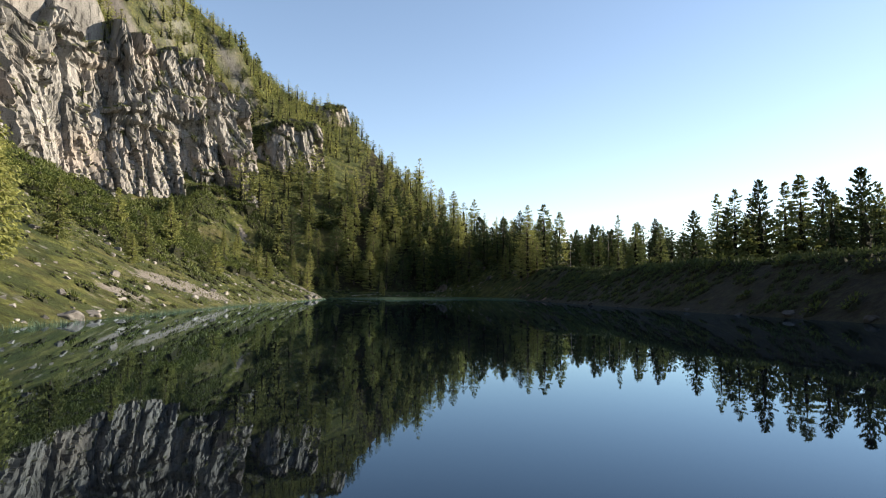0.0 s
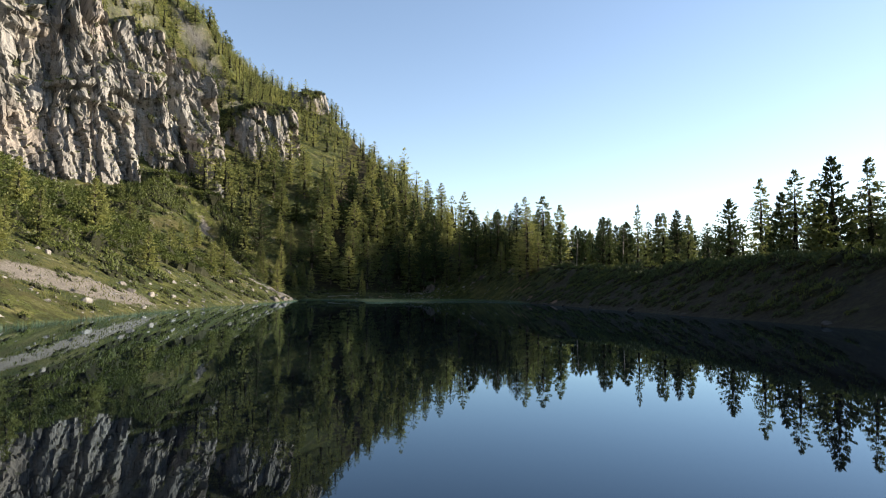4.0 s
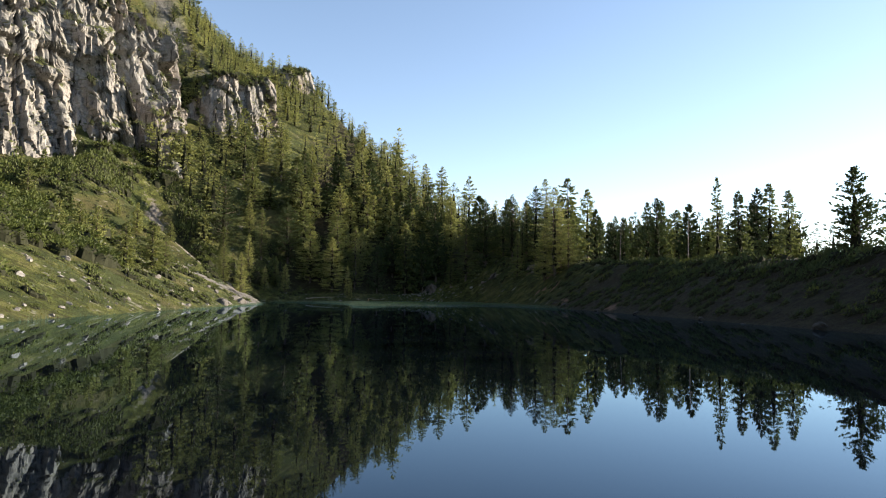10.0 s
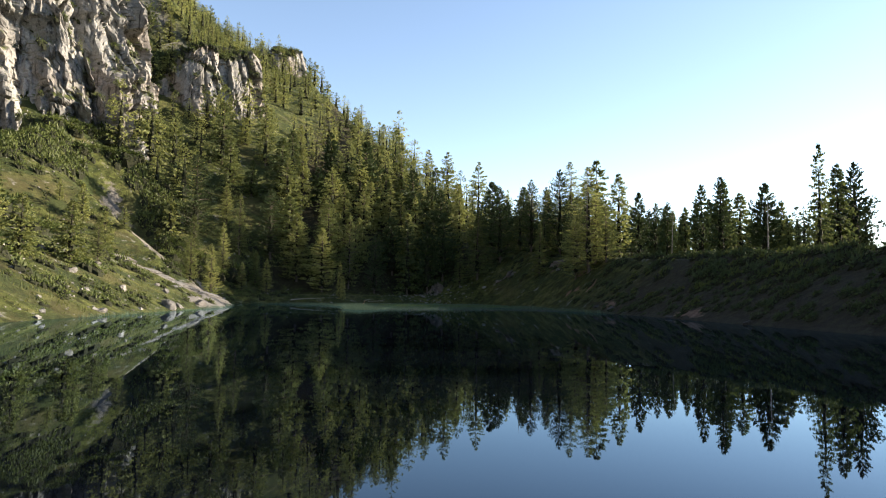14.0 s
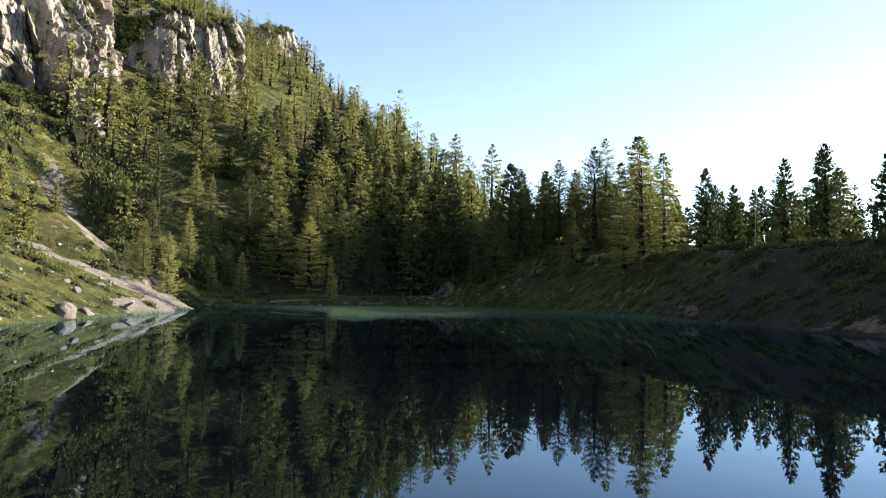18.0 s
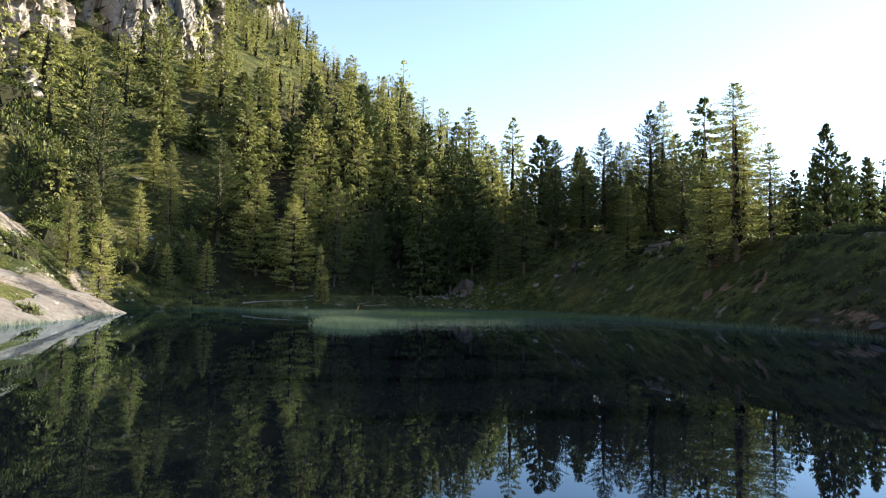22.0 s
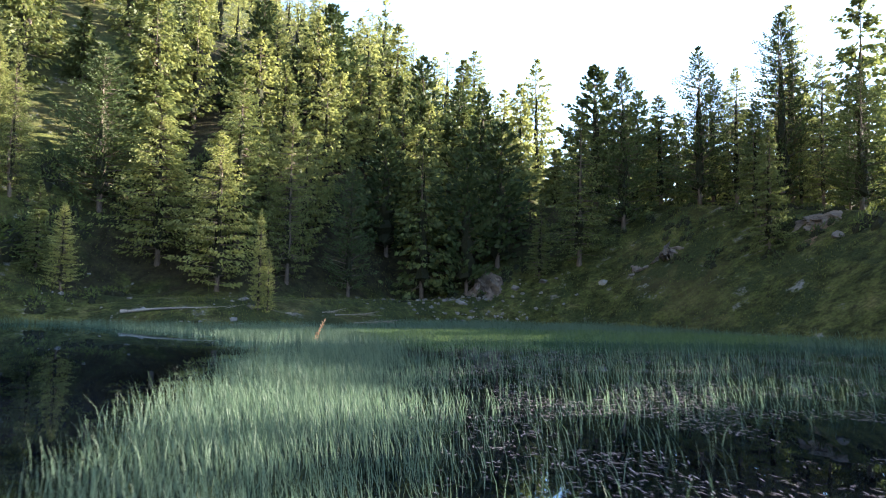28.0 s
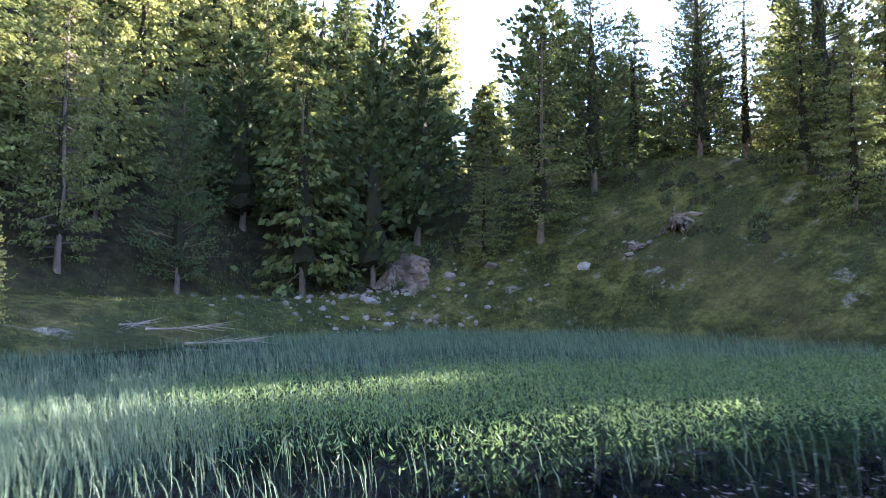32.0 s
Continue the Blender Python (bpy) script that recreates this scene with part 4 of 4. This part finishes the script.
# low scrub between them
slope_scrub = ([], [], [], [0])
for k in range(3000):
    x, y = rng.uniform(-90, -21), rng.uniform(25, 236)
    if rng.random() < 0.12:
        x, y = rng.uniform(22, 40), rng.uniform(30, 215)
    d = shore(x, y)
    if d < 0.6 or spit(x, y) < 4 or gully(x, y) < 4 or patch(x, y, 0.12, 22) < 0.05:
        continue
    scrub_at(slope_scrub, x, y, height(x, y) - 0.05, rng.uniform(0.5, 1.5) if d > 6 else rng.uniform(0.35, 1.0))
for k in range(1700):
    y = rng.uniform(20, 200)
    x = float(np.interp(y, LEFT_Y, LEFT_X)) - 1 - 38 * rng.random()
    if spit(x, y) > 5 and gully(x, y) > 4 and shore(x, y) > 0.8 and patch(x, y, 0.3, 27) > -0.1:
        scrub_at(slope_scrub, x, y, height(x, y) - 0.04, rng.uniform(0.25, 0.6))
# a closed thicket of dwarf pine under the foot of the cliff
for k in range(1300):
    y = rng.uniform(120, 217)
    x = float(low_x(y)) + rng.uniform(0.5, 1) * rng.uniform(3, 30)
    if patch(x, y, 0.11, 24) < -0.2 or spit(x, y) < 12 or gully(x, y) < 4.5:
        continue
    scrub_at(slope_scrub, x, y, height(x, y) - 0.1, rng.uniform(1.0, 2.2), 1.25)
for x, y, z in LEDGES:
    scrub_at(slope_scrub, x + rng.uniform(-1, 1) - 0.4, y + rng.uniform(-1.5, 1.5), z - 0.2, rng.uniform(0.6, 1.6))
scrub_sheet("scrub", slope_scrub, SHRUB, "low heath and juniper scrub over the slopes")
# dark dwarf pine and heath, added to darken the shaded right bank
bank_scrub = ([], [], [], [0])
for k in range(1250):
    y = rng.uniform(25, 182)
    x = float(np.interp(y, [0, 60, 120, 182], [24, 22.5, 20.5, 18])) + rng.uniform(0.8, 17)
    if patch(x * 2, y, 0.1, 23) > -0.25:
        scrub_at(bank_scrub, x, y, height(x, y) - 0.1, rng.uniform(0.35, 0.85) if shore(x, y) < 7 else rng.uniform(0.7, 1.5))
# undergrowth at the edge of the wood
for k in range(420):
    x, y = rng.uniform(-9, 30), rng.uniform(198, 228)
    if shore(x, y) > (6.0 if x > 6 else 4.0) and rng.random() < 0.65:
        scrub_at(bank_scrub, x, y, height(x, y) - 0.1, rng.uniform(0.4, 1.1))
scrub_sheet("bank_scrub", bank_scrub, PINE, "dark dwarf pine thicket over the shaded bank")
# larches on the left shore and slope
for kind, n, x, y, tall in (("larch", 0, -31, 45, 10), ("larch", 2, -28, 41, 8), ("larch", 3, -35, 50, 11), ("larch", 2, -37, 44, 9), ("larch", 0, -41, 58, 10), ("larch", 2, -36, 62, 6), ("larch", 2, -45, 110, 8), ("larch", 2, -50, 122, 7), ("larch", 2, -49, 100, 7),
                            ("larch", 2, -42, 128, 5), ("larch", 2, -44, 141, 5.5), ("spruce", 3, -66, 176, 8), ("larch", 2, -44, 172, 4.5), ("larch", 2, -58, 150, 6), ("spruce", 3, -78, 190, 6)):
    plant(kind, n, x, y, tall, 50 * x, "young light green larch on the sunlit slope" if kind == "larch" else "", "trees on the left slope")

k = 0
while k < 18:
    x, y = rng.uniform(-72, -34), rng.uniform(72, 186)
    if shore(x, y) > 4 and spit(x, y) > 8 and free(x, y, 4):
        k += 1
        plant("larch", 2, x, y, rng.uniform(2.8, 6.5), rng.uniform(0, 360), "young light green larch on the sunlit slope", "trees on the left slope", rng.uniform(0.9, 1.3))

# ---- boulders ----


def boulder_mesh(name, seed, mat):
    """A boulder broken along flat faces."""
    rg = random.Random(seed * 13 + 1)
    cuts = [(Vector((rg.gauss(0, 1), rg.gauss(0, 1), rg.gauss(0, 0.8))).normalized(), rg.uniform(0.5, 0.82)) for k in range(9)]
    bm = bmesh.new()
    bmesh.ops.create_icosphere(bm, subdivisions=3, radius=1)
    for v in bm.verts:
        p = v.co.copy()
        for n, reach in cuts:
            over = p.dot(n) - reach
            if over > 0:
                p -= n * over
        p *= 1 + 0.10 * noise.noise(p * 3.0 + Vector((seed, 0, 0))) + 0.05 * noise.noise(p * 8.0)
        v.co = Vector((p.x * 1.15, p.y * 0.95, p.z * 0.85))
    me = bpy.data.meshes.new(name)
    bm.to_mesh(me)
    bm.free()
    me.materials.append(mat)
    return me


# a darker copy of the limestone: the right shore's shade is in its tone
DARK_STONES = [boulder_mesh("boulder", s, make_rock("shade_toned_rock", 0.22)) for s in (1, 3)]
STONES = [boulder_mesh("boulder", s, ROCK if s % 2 else PALE) for s in range(6)]


def boulder(x, y, size, name="boulder", label="weathered grey limestone boulder in the grass", group="boulders on the slope", sink=0.1):
    ob = new(name, STONES[rng.randrange(3) * 2 + (1 if group in ("shore boulders", "boulders on the right shore") or rng.random() < 0.5 else 0)])
    if group == "boulders on the right shore":
        ob.data = DARK_STONES[rng.randrange(2)]
    s = size * 0.5
    z = max(height(x, y), -0.1)
    ob.matrix_basis = pose(x, y, z + s * 0.25 - sink * s, rng.uniform(-15, 15), rng.uniform(-15, 15), rng.uniform(0, 360)) @ Matrix.Diagonal((s, s, s * rng.uniform(0.7, 1.2), 1))
    return tagged(ob, label, "boulder", group)


for k in range(90):
    y = rng.uniform(40, 180)
    x = float(np.interp(y, LEFT_Y, LEFT_X)) - rng.uniform(0.2, 1) ** 2 * 26
    boulder(x, y, rng.uniform(0.2, 1.0))
for x, y, s in ((-29.6, 146, 1.9), (-30.2, 147.6, 1.4), (-29.7, 149.5, 1.2), (-30.2, 158, 1.6), (-30.8, 159.3, 1.2), (-28.8, 130, 1.0), (-20.6, 37, 1.5), (-21.4, 41, 1.1), (-22.2, 46, 0.8)):
    boulder(x, y, s, label="large dark grey boulder at the water's edge", group="shore boulders", sink=0.3)
for k in range(150):
    x, y = rng.gauss(-2.5, 3.8), 213 + rng.uniform(0, 6.5)
    if shore(x, y) < 0.3:
        continue
    boulder(x, y, rng.uniform(0.12, 0.45), label="pale angular rock below the forest", group="rocks at the lake head")


# loose stones strewn over the sunlit slope
rg = np.random.default_rng(77)
n = 9000
x, y = rg.uniform(-84, -20, n), rg.uniform(30, 212, n)
d = lake_distance(x, y)
keep = (d > 0.2) & (rg.uniform(0, 1, n) < 0.08 + step(0.0, 0.5, fbm(x * 0.12, y * 0.12, 0, 3, 78)) + step(4, 0, d) * 0.4)
x, y = x[keep], y[keep]
n = len(x)
size = 0.06 + 0.19 * rg.uniform(0, 1, n) ** 3
corner = np.array([(a, b, c) for a in (-1, 1) for b in (-1, 1) for c in (-1, 1)]) * 0.8
turn = np.linalg.qr(rg.normal(size=(n, 3, 3)))[0]
v = np.einsum("nij,nkj->nki", turn, corner[None] * rg.uniform(0.5, 1.2, (n, 8, 3))) * size[:, None, None] * [1.2, 1.2, 0.8] + np.stack([x, y, land(x, y)], 1)[:, None]
f = np.concatenate([np.arange(n)[:, None] * 8 + np.array(q) for q in ((0, 1, 3, 2), (4, 6, 7, 5), (0, 4, 5, 1), (2, 3, 7, 6), (0, 2, 6, 4), (1, 5, 7, 3))])
tagged(new("loose_stones", mesh_of("loose_stones", v.reshape(-1, 3), f, PALE)), "pale loose stones strewn over the grassy slope", "stones", kind="stuff")


def slab_mesh(seed):
    """A long flat bed of rock with broken edges."""
    rg = random.Random(seed)
    bm = bmesh.new()
    bmesh.ops.create_grid(bm, x_segments=9, y_segments=4, size=1)
    for v in bm.verts:
        edge = max(abs(v.co.x), abs(v.co.y))
        v.co.x += rg.uniform(-0.09, 0.09)
        v.co.y += rg.uniform(-0.2, 0.2)
        v.co.z = 0.12 * noise.noise(Vector((v.co.x * 2, v.co.y * 2, seed))) + (0.0 if edge > 0.9 else 0.1)
    top = list(bm.faces)
    made = bmesh.ops.extrude_face_region(bm, geom=top)
    for v in made["geom"]:
        if isinstance(v, bmesh.types.BMVert):
            v.co.z -= 0.7
    bmesh.ops.recalc_face_normals(bm, faces=bm.faces)
    me = bpy.data.meshes.new("rock_slab")
    bm.to_mesh(me)
    bm.free()
    me.materials.append(BED)
    return me


SLABS = [slab_mesh(s) for s in range(4)]
for k in range(34):
    # broad beds between the rib and the water
    y = 159 + 21 * (k % 17) / 16 + rng.uniform(-0.6, 0.6)
    x = float(np.interp(y, LEFT_Y, LEFT_X)) - (0.5 + 1.2 * (k // 17)) * min(1, (181.5 - y) / 6) + rng.uniform(-0.3, 0.3)
    ob = new("rock_slab", SLABS[k % 4])
    ob.matrix_basis = pose(x, y, height(x, y) + 0.08, 0, 24, 0) @ pose(0, 0, 0, rng.uniform(-3, 3), 0, 100 + rng.uniform(-10, 10)) @ Matrix.Diagonal((rng.uniform(1.4, 2.6), rng.uniform(0.55, 0.95), rng.uniform(0.22, 0.4), 1))
    tagged(ob, "pale layered limestone slab sloping into the lake", "rock slab", "slabs of the spit")
for k in range(30):
    u = (k % 15) / 14
    x, y = -33.6 - 9.5 * u + rng.uniform(-1.6, 1.6) * (0.3 + u), 180.3 - 16 * u + rng.uniform(-0.8, 0.8)
    ob = new("rock_slab", SLABS[k % 4])
    ob.matrix_basis = pose(x, y, height(x, y) + 0.22, 0, 23, 0) @ pose(0, 0, 0, rng.uniform(-3, 3), 0, 75 + rng.uniform(-14, 14)) @ Matrix.Diagonal((rng.uniform(1.4, 2.8), rng.uniform(0.5, 1.0), rng.uniform(0.22, 0.4), 1))
    tagged(ob, "pale layered limestone slab sloping into the lake", "rock slab", "slabs of the spit")
for x, y, s in ((-2.8, 217.2, 0.8), (2.4, 218.4, 0.8), (9.6, 214.6, 0.8), (11.6, 213.0, 0.6), (5.0, 218.0, 0.9), (21.8, 200.6, 0.9)):
    boulder(x, y, s, "rock_outcrop", "pale fractured rock outcrop in the dark bank", "outcrops on the bank", 0.2)
for x, y, s in ((23.8, 46, 1.9), (24.3, 38, 1.4), (22.6, 62, 1.1), (21.6, 82, 1.2), (21.2, 96, 1.6), (20.7, 112, 1.0), (20.4, 128, 1.1), (20.2, 143, 1.4), (19.9, 156, 1.0), (20.1, 162, 1.8), (19.9, 168, 1.4), (20.4, 104, 0.9), (22.9, 52, 1.2)):
    boulder(x, y, 0.6 * s, label="half-sunk brownish boulder at the shaded shore", group="boulders on the right shore", sink=0.3)


def fallen_wood(x, y, long, turn, seed, thick=0.04, limbs=15):
    """A weathered fallen trunk with bent side branches."""
    tree = new("fallen_trunk")
    z = height(x, y)
    tree.matrix_basis = pose(x, y, z + 0.1, 0, 87, turn)
    rg = np.random.default_rng(seed)
    v, f = trunk_arrays(long, thick, None, 6, seed)
    child("trunk", mesh_of("trunk", v, f, DEAD, True), tree)
    for k in range(limbs):
        bv, bf = trunk_arrays(rg.uniform(0.7, 2.0), 0.018, None, 5, seed + k)
        limb = child("branch", mesh_of("branch", bv, bf, DEAD, True), tree)
        limb.matrix_basis = pose(0, 0, long * rg.uniform(0.15, 0.9), rg.uniform(-50, 50), rg.uniform(-12, 12), 0)
    return tagged(tree, "bleached fallen trunk with bare branches on the bank", "dead wood")


fallen_wood(-13.5, 208.8, 3.4, -35, 1)
fallen_wood(-12.0, 208.2, 2.8, -15, 5)
fallen_wood(-14.5, 208.6, 2.4, -65, 9)
fallen_wood(-27.5, 204.3, 7.5, 4, 21, 0.09, 3)
plant("spruce", 3, -11.0, 176.3, 0.85, label="tiny conifer sapling among the sedges")
v, f = sprays(np.stack([np.linspace(-0.12, 0.1, 60), np.random.default_rng(2).normal(0, 0.06, 60), np.linspace(0.1, 1.05, 60)], 1), np.random.default_rng(3).normal(0, 1, (60, 3)) + [0.3, 0, 0.8], np.full(60, 0.13), np.full(60, 0.022), np.random.default_rng(4))
tv, tf = trunk_arrays(1.05, 0.012, None, 5, 3)
ob = new("dry_plant")
ob.matrix_basis = pose(-13.1, 187.0, 0.0, 0, 12, 0)
child("stem", mesh_of("stem", tv, tf, EARTH), ob)
child("leaves", mesh_of("leaves", v, f, DRY), ob)
tagged(ob, "withered reddish-brown plant standing in the sedge", "plant")

# ---- reeds ----


def in_reeds(x, y):
    """How thick the sedge stands, 0 to 1."""
    d = -lake_distance(x, y)
    left = np.interp(y, [156, 160, 168, 176, 183, 190, 198, 205], [-8, -13, -14.8, -15.2, -14.6, -19, -29, -44])
    near = np.interp(x, [-17, -13, -9, -2, 8, 14, 19], [160, 157.5, 161, 168, 172, 168, 160])
    w = fbm(x * 0.25, y * 0.25, 0, 3, 31)
    inside = step(0, 2.0, x - left + 1.5 * w) * step(0, 3.0, y - near + 2 * w) * step(-0.6, 0.3, d)
    thin = step(-11.5, -8.5, x + 2 * w) * step(190, 184, y + 3 * w)
    pool = step(1.25, 0.7, np.minimum(np.hypot((x + 5) / 12, (y - 186) / 3.2), np.hypot((x + 11.5) / 4.5, (y - 205.5) / 2.6)) + 0.3 * w)
    herbs = step(1.2, 0.7, np.hypot(x / 14, (y - 192) / 5) + 0.3 * w)
    shore = step(-1.6, -0.8, -d) * step(0.1, -0.2, -d) * (x < -18) * (y < 178) * step(-0.1, 0.2, fbm(x * 0.1, y * 0.1, 0, 2, 33))
    return np.maximum(inside * (1 - 0.92 * thin) * (1 - 0.9 * pool) * (1 - 0.88 * herbs), 0.8 * shore)


def far_reeds(x, y):
    """The belt of sedge along the head of the lake and the right bank."""
    d = -lake_distance(x, y)
    w = fbm(x * 0.25, y * 0.25, 0, 3, 35)
    belt = np.where(y > 196, 10.0, np.interp(y, [150, 165, 180, 196], [0.8, 2.0, 3.5, 7.0]))
    return step(-0.4, 0.2, d) * step(0, 1.5, belt + 1.5 * w - d) * step(-14, -8, x)


def blades(n, x0, x1, y0, y1, dens, tall, wid, seed):
    rg = np.random.default_rng(seed)
    x, y = rg.uniform(x0, x1, n), rg.uniform(y0, y1, n)
    keep = rg.uniform(0, 1, n) < dens(x, y)
    x, y = x[keep], y[keep]
    n = len(x)
    patch = 0.8 + 0.35 * fbm(x * 0.3, y * 0.3, 0, 3, 41)
    h = tall * patch * rg.uniform(0.55, 1.2, n)
    a = rg.normal(2.6, 0.9, n)
    lean = rg.uniform(0.1, 0.6, n) * h
    dx, dy = np.cos(a) * lean, np.sin(a) * lean
    b = rg.uniform(0, np.pi, n)
    wx, wy = np.cos(b) * wid, np.sin(b) * wid
    z = np.maximum(land(x, y), -0.02) - 0.05
    v = np.stack([np.stack([x - wx, y - wy, z], 1), np.stack([x + wx, y + wy, z], 1),
                  np.stack([x + wx * 0.8 + dx * 0.35, y + wy * 0.8 + dy * 0.35, z + h * 0.6], 1), np.stack([x - wx * 0.8 + dx * 0.35, y - wy * 0.8 + dy * 0.35, z + h * 0.6], 1),
                  np.stack([x + dx, y + dy, z + h], 1), np.stack([x + dx + 0.002, y + dy, z + h], 1)], 1).reshape(-1, 3)
    k = np.arange(n)[:, None] * 6
    return v, np.concatenate([k + np.array([0, 1, 2, 3]), k + np.array([3, 2, 4, 5])])


v, f = blades(150000, -48, 20, 155, 214, in_reeds, 0.55, 0.0068, 5)
v2, f2 = blades(130000, -18, 6, 156, 196, in_reeds, 0.66, 0.0048, 15)
v3, f3 = blades(60000, -33, -17, 20, 178, in_reeds, 0.4, 0.009, 16)
v4, f4 = blades(60000, -30, 19, 150, 216, far_reeds, 0.62, 0.013, 17)
parts = ((v, f), (v2, f2 + len(v)), (v3, f3 + len(v) + len(v2)), (v4, f4 + len(v) + len(v2) + len(v3)))
tagged(new("reeds", mesh_of("reeds", np.vstack([p[0] for p in parts]), np.vstack([p[1] for p in parts]), REED)), "pale blue-green sedge standing in shallow water", "reeds", kind="stuff")


def herb_density(x, y):
    w = fbm(x * 0.4, y * 0.4, 0, 3, 71)
    return step(1.2, 0.6, np.hypot(x / 14, (y - 192) / 5) + 0.35 * w)


rg = np.random.default_rng(18)
n = 115000
x, y = rg.uniform(-16, 16, n), rg.uniform(185, 199, n)
keep = rg.uniform(0, 1, n) < herb_density(x, y)
x, y = x[keep], y[keep]
n = len(x)
d = np.stack([rg.normal(0, 1, n), rg.normal(0, 1, n), rg.uniform(0.2, 2.2, n)], 1)
l = rg.uniform(0.05, 0.13, n)
tagged(new("bogbean", mesh_of("bogbean", *sprays(np.stack([x, y, rg.uniform(0.03, 0.32, n)], 1), d, l, l * 0.11, rg), HERB)), "low fresh green marsh plants between the sedges", "marsh plants", kind="stuff")


def litter(x, y):
    near = np.interp(x, [-17, -11, -6, 2, 10, 16, 20], [162, 160, 160, 162, 165, 165, 162])
    return step(-10.5, -7.5, x) * step(0, 3, y - near) * step(188, 180, y) * step(-0.25, 0.3, fbm(x * 0.8, y * 0.8, 0, 3, 51)) * (lake_distance(x, y) < 0)


rg = np.random.default_rng(8)
n = 110000
x, y = rg.uniform(-14, 20, n), rg.uniform(160, 197, n)
keep = rg.uniform(0, 1, n) < litter(x, y)
x, y = x[keep], y[keep]
n = len(x)
a = rg.uniform(0, 6.28, n)
d = np.stack([np.cos(a), np.sin(a), rg.uniform(0.0, 0.1, n)], 1)
s = np.stack([-np.sin(a), np.cos(a), rg.uniform(-0.05, 0.05, n)], 1) * 0.014
l = rg.uniform(0.03, 0.09, n)[:, None]
p = np.stack([x, y, rg.uniform(0.006, 0.012, n)], 1)
v = np.stack([p - d * l, p + s, p + d * l, p - s], 1).reshape(-1, 3)
tagged(new("floating_leaves", mesh_of("floating_leaves", v, np.arange(n * 4).reshape(-1, 4), LEAVES)), "brown-grey leaves floating on the water", "water plants", kind="stuff")


def slope_grass(x, y):
    d = lake_distance(x, y)
    bare = np.hypot(x + 38.2, y - 172.5) < 7
    return step(0.2, 1.0, d) * ~bare * step(-0.35, 0.35, fbm(x * 0.3, y * 0.3, 0, 3, 61)) * step(60, 20, d)


v, f = blades(70000, -70, -20, 60, 205, slope_grass, 0.28, 0.03, 6)
v2, f2 = blades(50000, -42, 36, 196, 232, slope_grass, 0.25, 0.022, 7)
tagged(new("grass", mesh_of("grass", np.vstack([v, v2]), np.vstack([f, f2 + len(v)]), GRASS)), "short yellow-green mountain grass tufts", "grass", kind="stuff")
